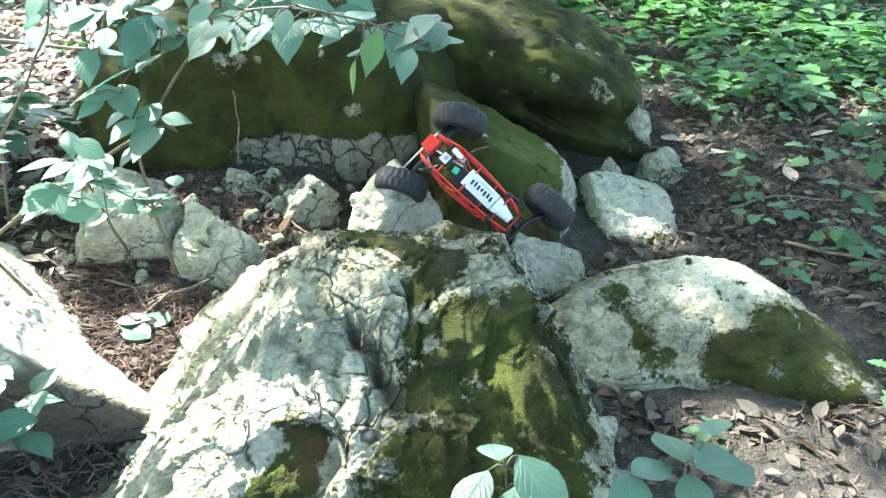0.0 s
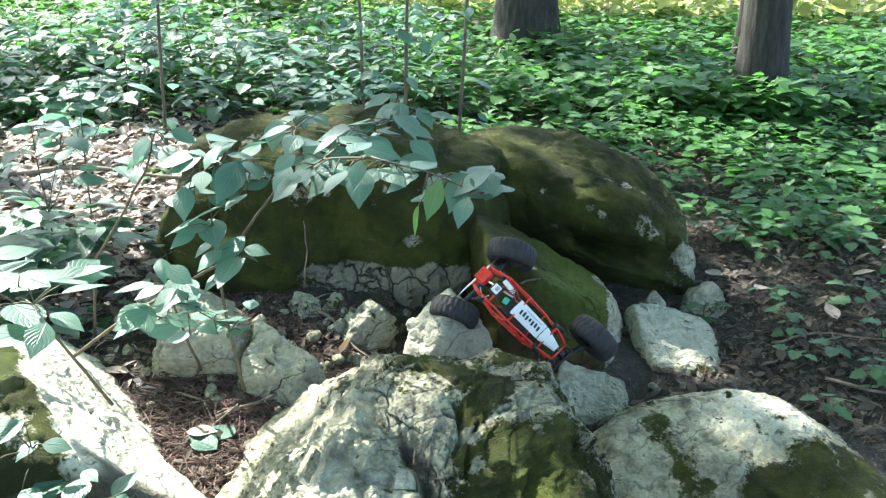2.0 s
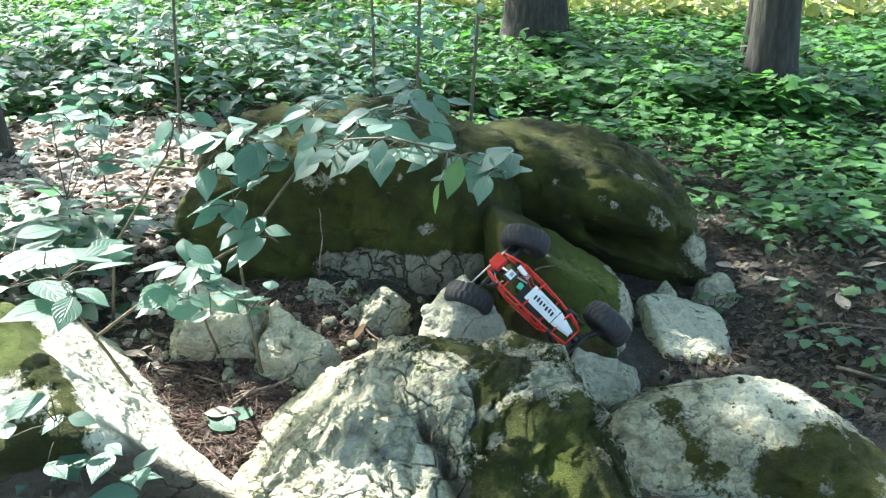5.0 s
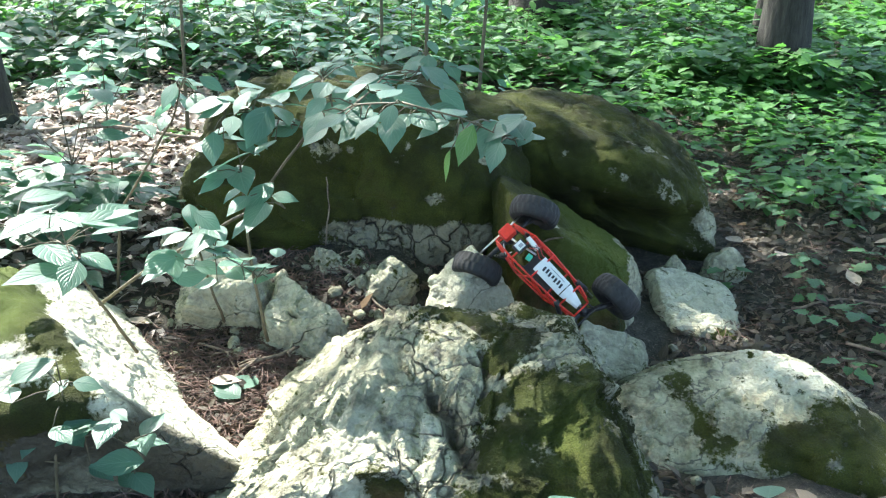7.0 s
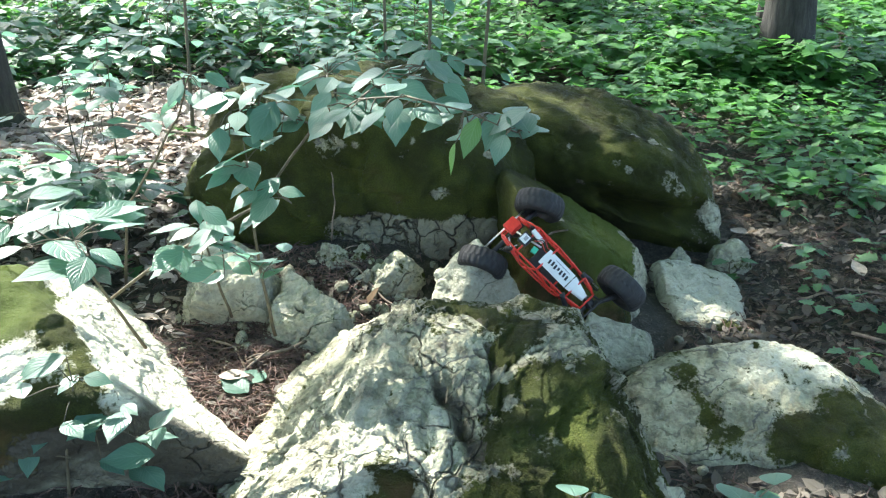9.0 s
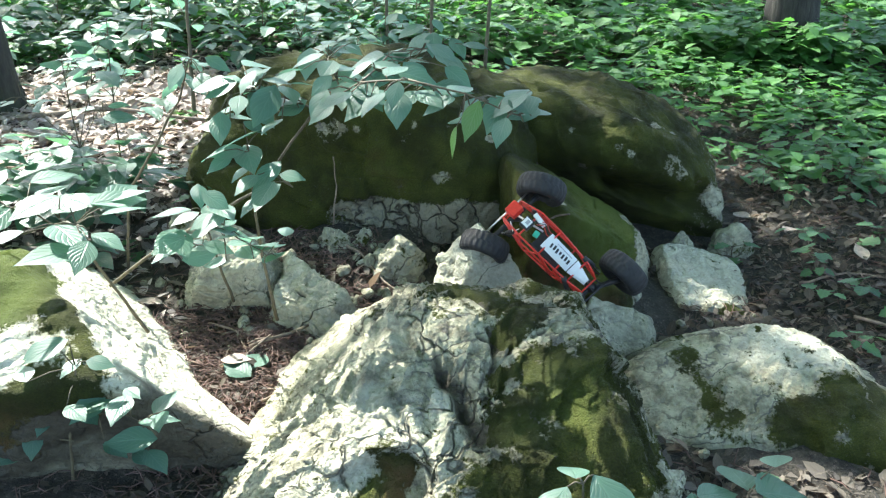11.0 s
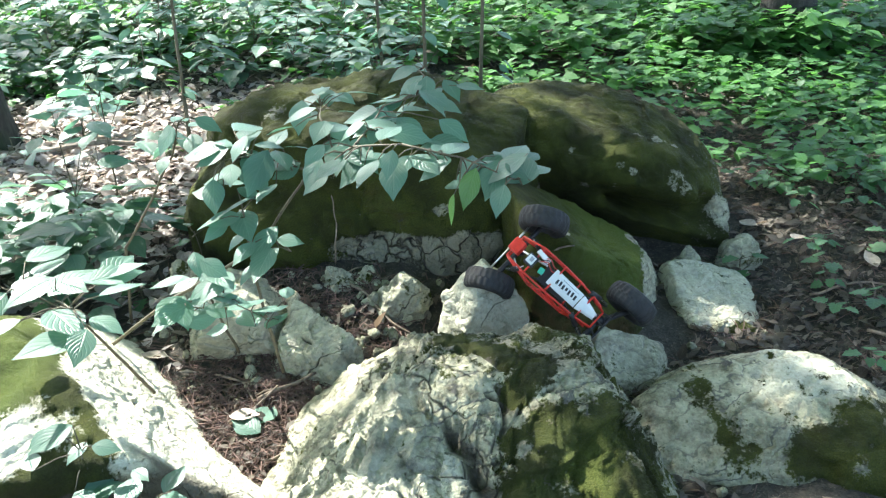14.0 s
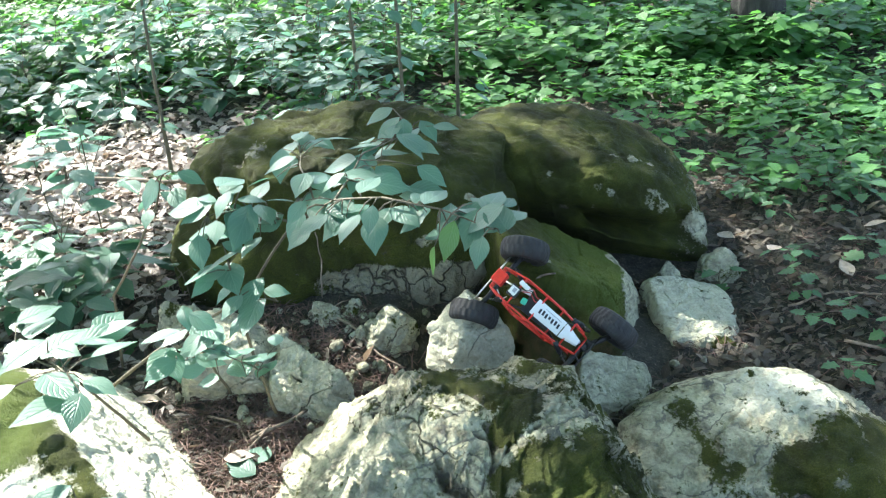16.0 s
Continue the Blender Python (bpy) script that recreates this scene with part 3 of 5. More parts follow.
rock("pale blocky limestone stone with a mossy foot", (0.60, 2.54, -0.24), (0.30, 0.26, 0.34), [
    ((0.24, -0.25, 1), (0.60, 2.52, -0.09)), ((0.15, -1, 0.35), (0.60, 2.42, -0.10)), ((-1, -0.2, 0.3), (0.50, 2.5, -0.11)), ((0.9, -0.2, 0.5), (0.735, 2.5, -0.10)), ((-0.5, -0.4, 0.8), (0.52, 2.48, -0.085))],
    sub=7, rough=0.010, grit=0.006, crag=0.006, seed=8, hard=30, facets=((8.0, 0.10), (20.0, 0.12)), worn_lit=lambda p: np.full(len(p), 0.5),
    moss=lambda p, n: 0.08 + 0.2 * grain(p, 9) + 0.8 * spotted(p, [(0.70, 2.40, -0.12, 0.06), (0.62, 2.37, -0.16, 0.05)]))
rock("flat greenish slab of stone tilted on the soil", (0.275, 2.14, -0.16), (0.22, 0.18, 0.22), [
    ((0.35, -0.50, 1), (0.29, 2.11, -0.07)), ((0.35, -1, 0.2), (0.27, 2.05, -0.09)), ((0.9, -0.3, 0.2), (0.365, 2.11, -0.06)), ((-1, 0.1, 0.3), (0.185, 2.12, -0.05)), ((0.1, 1, 0.3), (0.27, 2.21, -0.02))],
    sub=6, rough=0.006, grit=0.004, seed=13, hard=40, facets=((10.0, 0.10), (26.0, 0.14)), worn_lit=lambda p: np.full(len(p), 0.2), moss=lambda p, n: 0.22 + 0.25 * grain(p, 10), fresh=lambda p: np.full(len(p), 0.3))
small = [
    ("round pale limestone stone", (-0.135, 2.20, 0.075), (0.145, 0.12, 0.155), 7, 0.05),
    ("small grey stone beside a larger pale one", (0.765, 2.85, -0.10), (0.09, 0.08, 0.085), 9, 0.2),
    ("grey angular stone lying on soil", (-0.385, 2.30, 0.055), (0.10, 0.075, 0.085), 12, 0.2),
    ("dark brown rounded stone beside sapling stems", (-1.06, 2.36, 0.06), (0.10, 0.08, 0.10), 14, 0.35),
    ("small pale stone under the ledge", (-0.60, 2.36, 0.085), (0.055, 0.045, 0.05), 15, 0.2),
    ("small grey stone under the ledge", (-0.51, 2.38, 0.09), (0.035, 0.035, 0.04), 16, 0.3),
    ("small pale rounded stone on soil", (-0.50, 2.28, 0.03), (0.032, 0.028, 0.032), 18, 0.1),
    ("reddish brown stone beside the mossy block", (0.58, 2.80, -0.08), (0.06, 0.05, 0.06), 19, 0.3),
    ("pale stone half buried in dark soil", (0.33, 1.48, -0.13), (0.07, 0.06, 0.05), 22, 0.2),
]
for label, c, h, s, ms in small:
    rng = random.Random(s)
    cuts = []
    for k in range(12):
        a = rng.uniform(0, 6.28)
        v = Vector((math.cos(a), math.sin(a), rng.uniform(-0.1, 1.2))).normalized()
        r = 1 / math.sqrt(sum((v[i] / h[i]) ** 2 for i in range(3)))
        cuts.append((tuple(v), tuple(Vector(c) + v * r * rng.uniform(0.70, 0.92))))
    rock(label, c, tuple(1.25 * q for q in h), cuts, sub=6, rough=0.010, grit=0.005, crag=0.006, crag_size=11, facets=((9.0, 0.18), (22.0, 0.22)), seed=s, moss=lambda p, n, ms=ms: ms + 0.3 * grain(p, 12), hard=26, worn_lit=lambda p, ms=ms: np.full(len(p), 0.55 if ms < 0.12 else 0.15))

# ---------------------------------------------------------------- trees
def tube(pts, radii, sides=8, uvs=False):
    """A tapered tube along a line of points."""
    vs, fs = [], []
    for k, (p, r) in enumerate(zip(pts, radii)):
        p = Vector(p)
        d = Vector(pts[min(k + 1, len(pts) - 1)]) - Vector(pts[max(k - 1, 0)])
        q = d.to_track_quat("Z", "Y")
        for s in range(sides):
            a = 2 * math.pi * s / sides
            vs.append(p + q @ Vector((r * math.cos(a), r * math.sin(a), 0)))
    for k in range(len(pts) - 1):
        for s in range(sides):
            s2 = (s + 1) % sides
            fs.append((k * sides + s, k * sides + s2, (k + 1) * sides + s2, (k + 1) * sides + s))
    fs.append(tuple(range(sides))[::-1])
    fs.append(tuple((len(pts) - 1) * sides + s for s in range(sides)))
    return vs, fs


def blade(length, width, n=6, droop=0.15, fold=0.25):
    """An ovate, pointed leaf that starts at the origin and lies along +x."""
    vs, uv, fs = [], [], []
    for i in range(n + 1):
        u = i / n
        w = width * 0.5 * float(np.interp(u, (0, 0.12, 0.25, 0.38, 0.5, 0.64, 0.77, 0.89, 1), (0.03, 0.50, 0.84, 1.0, 0.98, 0.80, 0.52, 0.21, 0.01)))
        for v in (-1, -0.5, 0, 0.5, 1):
            vs.append((length * u, w * v, -droop * length * u * u + fold * abs(w * v) - 0.25 * fold * abs(w) * v * v))
            uv.append((u, 0.5 + 0.5 * v))
    for i in range(n):
        for j in range(4):
            a = i * 5 + j
            fs.append((a, a + 5, a + 6, a + 1))
    return np.array(vs), fs, np.array(uv)


def flat_leaf(length, width, pts=5):
    """A cheap leaf of two folded halves, for what stands far off or thick."""
    us = np.linspace(0, 1, pts)
    vs, uv = [], []
    for u in us:
        w = width * 0.5 * (math.sin(math.pi * u ** 0.8) if 0 < u < 1 else 0.0)
        for v in (-1, 0, 1):
            vs.append((length * u, w * v, 0.22 * abs(w * v) - 0.2 * length * u * u))
            uv.append((u, 0.5 + 0.5 * v))
    fs = []
    for i in range(pts - 1):
        a = 3 * i
        fs += [(a, a + 3, a + 4, a + 1), (a + 1, a + 4, a + 5, a + 2)]
    return np.array(vs), fs, np.array(uv)


def maple_leaf(size):
    """A five-lobed leaf as a fan round its stalk."""
    prof = [(0.0, 0.0), (0.05, 0.36), (0.30, 0.30), (0.34, 0.55), (0.52, 0.30), (0.66, 0.34), (1.0, 0.0)]
    ring = prof + [(x, -y) for x, y in prof[-2:0:-1]]
    vs = [(0.34 * size, 0, -0.02 * size)] + [(x * size, y * size, 0.10 * abs(y) * size - 0.16 * size * x * x) for x, y in ring]
    uv = [(0.34, 0.5)] + [(x, 0.5 + y) for x, y in ring]
    n = len(ring)
    fs = [(0, 1 + i, 1 + (i + 1) % n) for i in range(n)]
    return np.array(vs), fs, np.array(uv)


def scatter(name, templates, spots, mat):
    """Many small pieces in one mesh. spots: (template index, 4 x 4 matrix)."""
    V, F, U, base = [], [], [], 0
    for k, m in spots:
        v, f, u = templates[k]
        m = np.array(m)
        V.append(v @ m[:3, :3].T + m[:3, 3])
        U.append(u)
        F += [tuple(i + base for i in q) for q in f]
        base += len(v)
    return mesh_from(name, np.concatenate(V), F, mat, np.concatenate(U))


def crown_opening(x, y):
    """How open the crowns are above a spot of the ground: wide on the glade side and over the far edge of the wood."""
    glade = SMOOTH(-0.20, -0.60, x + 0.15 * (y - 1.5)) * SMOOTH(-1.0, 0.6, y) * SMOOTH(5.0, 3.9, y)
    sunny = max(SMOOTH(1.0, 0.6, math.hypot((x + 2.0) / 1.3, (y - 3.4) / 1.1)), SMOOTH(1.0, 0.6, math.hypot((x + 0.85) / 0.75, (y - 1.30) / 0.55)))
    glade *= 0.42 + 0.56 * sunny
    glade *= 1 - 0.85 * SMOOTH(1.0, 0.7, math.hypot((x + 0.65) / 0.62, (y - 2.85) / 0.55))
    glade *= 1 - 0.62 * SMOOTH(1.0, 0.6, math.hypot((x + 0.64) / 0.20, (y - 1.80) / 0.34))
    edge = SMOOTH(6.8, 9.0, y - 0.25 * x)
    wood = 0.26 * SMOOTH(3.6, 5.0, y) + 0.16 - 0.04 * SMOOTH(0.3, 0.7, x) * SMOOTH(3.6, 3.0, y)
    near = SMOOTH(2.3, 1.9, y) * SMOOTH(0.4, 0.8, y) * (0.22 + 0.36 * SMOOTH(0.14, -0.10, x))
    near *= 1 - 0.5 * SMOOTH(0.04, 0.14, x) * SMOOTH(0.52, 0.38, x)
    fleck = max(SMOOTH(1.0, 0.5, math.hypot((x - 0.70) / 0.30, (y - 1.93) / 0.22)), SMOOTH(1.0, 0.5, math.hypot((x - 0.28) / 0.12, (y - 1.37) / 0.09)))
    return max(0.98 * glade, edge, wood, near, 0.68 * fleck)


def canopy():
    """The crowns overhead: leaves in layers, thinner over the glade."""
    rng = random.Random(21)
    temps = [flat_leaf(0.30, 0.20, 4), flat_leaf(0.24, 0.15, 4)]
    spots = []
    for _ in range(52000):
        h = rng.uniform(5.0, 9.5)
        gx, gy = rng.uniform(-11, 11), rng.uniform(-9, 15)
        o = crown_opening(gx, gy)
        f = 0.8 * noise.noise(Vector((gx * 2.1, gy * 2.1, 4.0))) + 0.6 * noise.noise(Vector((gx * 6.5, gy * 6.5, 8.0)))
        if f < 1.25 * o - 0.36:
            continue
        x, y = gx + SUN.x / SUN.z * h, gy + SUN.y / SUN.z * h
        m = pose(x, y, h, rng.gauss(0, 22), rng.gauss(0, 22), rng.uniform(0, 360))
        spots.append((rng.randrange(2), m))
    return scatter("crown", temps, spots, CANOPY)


def tree(label, x, y, radius, height, lean=(0, 0), seed=0, crown=None):
    rng = random.Random(seed)
    z = ground_z(x, y)
    e = tagged(new("tree"), label, "tree")
    e.location = (x, y, z)
    pts, rad = [], []
    for k in range(15):
        h = -0.25 + (height + 0.25) * (k / 14) ** 1.6
        pts.append((lean[0] * h + 0.03 * math.sin(h * 1.3 + seed), lean[1] * h + 0.03 * math.cos(h + seed), h))
        rad.append(radius * (1 - 0.55 * max(0, h) / height) * (1 + 0.55 * math.exp(-max(0, h) / 0.16)))
    v, f = tube(pts, rad, 28)
    v = [p + Vector((p.x - pts[0][0], p.y - pts[0][1], 0)) * 0.10 * noise.fractal(Vector((p.x * 9, p.y * 9, p.z * 1.1 + seed)), 0.8, 2, 3) for p in v]
    part("trunk", mesh_from("trunk", v, f, BARK), e)
    for k in range(5):
        a = 6.283 * k / 5 + rng.uniform(-0.4, 0.4)
        l = radius * rng.uniform(1.9, 2.6)
        d = Vector((math.cos(a), math.sin(a), 0))
        rv, rf = tube([d * radius * 0.7 + Vector((0, 0, 0.16)), d * radius * 1.25 + Vector((0, 0, 0.03)), d * l + Vector((0, 0, -0.08))], [radius * 0.30, radius * 0.26, radius * 0.12], 10)
        part("root", mesh_from("root", rv, rf, BARK), e)
    for k in range(6):
        h = height * (0.55 + 0.07 * k)
        a = 2.4 * k + seed
        j = min(range(15), key=lambda i: abs(pts[i][2] - h))
        p, d = Vector(pts[j]), Vector((math.cos(a), math.sin(a), 0.75))
        l = height * rng.uniform(0.16, 0.26)
        lv, lf = tube([p, p + d * 0.35 * l, p + d * 0.7 * l + Vector((0, 0, 0.06 * l)), p + d * l + Vector((0, 0, 0.16 * l))], [0.5 * rad[j], 0.36 * rad[j], 0.22 * rad[j], 0.06 * rad[j]], 10)
        part("limb", mesh_from("limb", lv, lf, BARK), e)
    if crown:
        part("crown", crown, e, "broad crown of green leaves", pose(-x, -y, -z))
    return e


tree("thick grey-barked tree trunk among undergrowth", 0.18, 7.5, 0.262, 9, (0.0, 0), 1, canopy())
tree("tall straight tree trunk with dark furrowed bark", 1.685, 5.70, 0.150, 9, (0.0, 0.0), 2)
tree("thin grey trunk standing close behind a thicker tree", 1.80, 6.6, 0.055, 8, (0.0, 0.0), 6)
tree("slender dark tree trunk at the edge of the glade", -2.50, 3.74, 0.080, 8, (-0.01, 0.0), 3)
tree("thin distant tree trunk", -3.2, 9.3, 0.10, 9, (0.0, 0), 4)

# ---------------------------------------------------------------- undergrowth and litter
HOLES = [(-0.12, 1.40, 0.44, 0.44), (0.72, 1.84, 0.46, 0.30), (-1.2, 1.6, 0.40, 0.34), (-0.52, 2.86, 0.8, 0.5), (0.27, 3.16, 0.62, 0.45), (0.2, 2.42, 0.36, 0.27)]


def on_rock(x, y, grow=1.0):
    return any(((x - a) / (rx * grow)) ** 2 + ((y - b) / (ry * grow)) ** 2 < 1 for a, b, rx, ry in HOLES)


def litter():
    rng = random.Random(5)
    temps = [flat_leaf(0.06, 0.035, 4), flat_leaf(0.045, 0.022, 4), flat_leaf(0.075, 0.04, 4), flat_leaf(0.05, 0.006, 3)]
    spots = []
    while len(spots) < 54000:
        x, y = rng.uniform(-3.6, 3.2), 0.9 + 5.2 * rng.random() ** 1.3
        if len(spots) % 6 == 0:
            x, y = rng.gauss(-0.66, 0.16), rng.gauss(1.78, 0.26)
            small = 0.6
        else:
            small = 1.0
        if len(spots) % 5 == 1:
            x, y = rng.gauss(0, 4.0), rng.gauss(2.5, 3.4)
        if len(spots) % 5 == 3:
            x, y = rng.uniform(0.25, 2.4), rng.uniform(1.5, 3.7)
        if on_rock(x, y, 0.92):
            continue
        z = ground_z(x, y) + rng.uniform(0.002, 0.016)
        m = pose(x, y, z, rng.gauss(0, 24), rng.gauss(0, 24), rng.uniform(0, 360)) @ Matrix.Scale(small * rng.uniform(0.35, 0.95), 4)
        spots.append((rng.choice((1, 3, 3, 3, 3) if small < 1 else (0, 1, 1, 2, 3, 3, 3)), m))
    return scatter("leaf_litter", temps, spots, LITTER)


tagged(new("leaf_litter", litter()), "brown and grey fallen leaves on the soil", "leaf litter", kind="stuff")


def cover_density(x, y):
    if on_rock(x, y, 1.02):
        return 0.0
    right = SMOOTH(1.0, 2.1, x + 0.55 * (y - 2.6)) * SMOOTH(2.2, 3.6, y + 0.3 * x)
    back = SMOOTH(3.3, 4.4, y)
    left = SMOOTH(-0.95, -1.5, x) * SMOOTH(1.7, 2.4, y) * 0.5
    n = 0.55 + 0.8 * noise.noise(Vector((x * 0.9, y * 0.9, 1.5)))
    lit = 1 - 0.9 * SMOOTH(1.0, 0.5, math.hypot((x + 2.0) / 1.15, (y - 3.75) / 1.15))
    return max(right, back, left) * min(1.0, max(0.05 + 0.35 * SMOOTH(4.5, 5.5, y), n)) * lit


def lit_dry_litter():
    """Dry leaves of the glade, their colour lightened to stand for the sun there."""
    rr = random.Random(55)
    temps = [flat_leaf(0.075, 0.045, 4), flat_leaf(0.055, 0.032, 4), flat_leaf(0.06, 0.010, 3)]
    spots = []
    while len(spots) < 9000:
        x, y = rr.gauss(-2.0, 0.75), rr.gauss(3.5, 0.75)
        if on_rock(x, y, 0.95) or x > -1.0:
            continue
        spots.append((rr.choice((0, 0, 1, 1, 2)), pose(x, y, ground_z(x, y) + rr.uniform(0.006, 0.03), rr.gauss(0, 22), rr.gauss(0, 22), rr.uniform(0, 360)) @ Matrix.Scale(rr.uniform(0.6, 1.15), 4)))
    return scatter("leaf_litter", temps, spots, LITTER_DRY_LIT)


tagged(new("leaf_litter", lit_dry_litter()), "dry leaves in the glade, coloured paler to stand for sunlight", "leaf litter", kind="stuff")


def undergrowth(seed, y0, y1, count, size, spread, height, x1=99.0, mat=COVER):
    rng = random.Random(seed)
    temps = [maple_leaf(1.0), flat_leaf(1.0, 0.55, 5), flat_leaf(1.0, 0.62, 5)]
    spots = []
    tries = 0
    while len(spots) < count and tries < count * 12:
        tries += 1
        y = y0 + (y1 - y0) * rng.random() ** 1.1
        x = rng.uniform(-0.62 * y - 1.0, min(x1, 0.62 * y + 1.0))
        if rng.random() > cover_density(x, y):
            continue
        z = ground_z(x, y)
        tall = height * rng.uniform(0.35, 1.1)
        kind = rng.choice((0, 0, 1)) if x > -0.4 else rng.choice((1, 2, 2))
        for k in range(rng.randint(4, 7)):
            a = rng.uniform(0, 360)
            s = size * rng.uniform(0.6, 1.25)
            r = rng.uniform(0.0, spread)
            px, py = x + r * math.cos(radians(a)), y + r * math.sin(radians(a))
            m = pose(px, py, z + tall * rng.uniform(0.55, 1.0), rng.gauss(0, 9), rng.gauss(2, 9), a) @ Matrix.Scale(s, 4)
            spots.append((kind, m))
    return scatter("undergrowth", temps, spots, mat)


tagged(new("undergrowth", undergrowth(31, 3.4, 6.0, 9500, 0.074, 0.08, 0.17)), "low green seedlings covering the forest floor", "undergrowth", kind="stuff")
tagged(new("undergrowth", undergrowth(32, 5.2, 10.2, 31000, 0.100, 0.13, 0.31)), "dense bright green undergrowth deeper in the wood", "undergrowth", kind="stuff")
tagged(new("undergrowth", undergrowth(33, 2.2, 6.5, 2000, 0.125, 0.10, 0.30, -0.9, LEAF_MANY)), "broad-leaved green shoots in the sunlit glade", "undergrowth", kind="stuff")


def meadow():
    """Tall growth added beyond the edge of the wood, coloured pale to stand for sun glare."""
    rng = random.Random(61)
    temps = [flat_leaf(0.34, 0.07, 4), flat_leaf(0.24, 0.13, 4)]
    spots = []
    for _ in range(17000):
        y = 8.8 + 16.0 * rng.random() ** 1.4
        x = rng.uniform(-0.6 * y - 2, 0.6 * y + 2)
        m = pose(x, y, ground_z(x, y) + rng.uniform(0.1, 1.0), rng.gauss(0, 40), rng.uniform(-70, 20), rng.uniform(0, 360))
        spots.append((rng.randrange(2), m))
    return scatter("meadow", temps, spots, GLARE_BLADE)


tagged(new("meadow", meadow()), "grass and leaves beyond the wood, coloured pale for sun glare", "meadow", kind="stuff")

# ---------------------------------------------------------------- saplings and seedlings
LEAVES = [mesh_from("leaf", *(lambda b: (b[0], b[1], LEAF, b[2]))(blade(l, w, 8, d, f))) for l, w, d, f in ((0.100, 0.060, 0.14, 0.10), (0.088, 0.054, 0.24, 0.06), (0.108, 0.062, 0.10, 0.14), (0.076, 0.047, 0.18, 0.08))]
YOUNG = mesh_from("leaf", *(lambda b: (b[0], b[1], LEAF_YOUNG, b[2]))(blade(0.078, 0.042, 8, 0.1, 0.12)))
LENGTHS = (0.100, 0.088, 0.108, 0.076)
MAPLES = [mesh_from("leaf", *(lambda b: (b[0], b[1], COVER_ONE, b[2]))(maple_leaf(s))) for s in (0.085, 0.066)]


def join(tubes):
    V, F = [], []
    for v, f in tubes:
        b = len(V)
        V += [tuple(p) for p in v]
        F += [tuple(i + b for i in q) for q in f]
    return V, F


def samples(line, n=6):
    out = []
    for a, b in zip(line[:-1], line[1:]):
        out += [Vector(a).lerp(Vector(b), k / n) for k in range(n)]
    return out + [Vector(line[-1])]


def sapling(label, lines, spots, radius=0.006, droop=(8, 40), seed=0, size=1.0, spread=0.02, category="sapling", pairs=0.0, clear=0.0, lean=(0, 14)):
    """A young tree: its first line is the stem, the others are twigs; a leaf at each spot, turned away from the wood."""
    rng = random.Random(seed)
    root = Vector(lines[0][0])
    e = tagged(new("sapling"), label, category)
    e.location = root
    wood = []
    for k, line in enumerate(lines):
        pts = samples(line, 5)
        pts = [p + (0.006 if 0 < i < len(pts) - 1 else 0) * Vector(noise.noise_vector(p * 9)) for i, p in enumerate(pts)]
        r0 = radius if k == 0 else radius * 0.5
        name = "stem" if k == 0 else "twig"
        part(name, mesh_from(name, *tube([p - root for p in pts], [r0 * (1 - 0.65 * i / len(pts)) for i in range(len(pts))], 7), STEM), e)
        wood += pts
    more = [(s[0] + rng.gauss(0, 0.03), s[1] + rng.gauss(0, 0.05), s[2] + rng.gauss(0.004, 0.012)) for _ in range(4) for s in spots if s[1] > clear and rng.random() < pairs / 4]
    for i, s in enumerate(list(spots) + more):
        c = Vector(s[:3]) + Vector((rng.gauss(0, spread), rng.gauss(0, spread), rng.gauss(0, spread)))
        near = min(wood, key=lambda p: (p - c).length)
        way = c - near
        az = math.degrees(math.atan2(way.y, way.x)) + rng.gauss(0, 25)
        k = rng.randrange(4)
        sc = size * rng.uniform(0.72, 1.12)
        d = s[3] if len(s) > 3 else rng.uniform(*droop)
        half = 0.5 * LENGTHS[k] * sc
        turn = pose(0, 0, 0, rng.uniform(*lean)) @ pose(0, 0, 0, rng.gauss(0, 12), d, az)
        base = c - (turn @ Vector((half, 0, 0)))
        part("leaf_stalk", mesh_from("leaf_stalk", *tube([near - root, near.lerp(base, 0.5) - root + Vector((0, 0, 0.006)), base - root], [0.0017, 0.0014, 0.0010], 5), STEM), e)
        part("leaf", YOUNG if len(s) > 3 else LEAVES[k], e, "", Matrix.Translation(base - root) @ turn @ Matrix.Scale(sc, 4))
    return e


def ring_spots(tip, n, r, drop, rng):
    return [(tip[0] + r * rng.uniform(0.6, 1.1) * math.cos(6.283 * k / n), tip[1] + r * rng.uniform(0.6, 1.1) * math.sin(6.283 * k / n), tip[2] - rng.uniform(0, drop)) for k in range(n)]


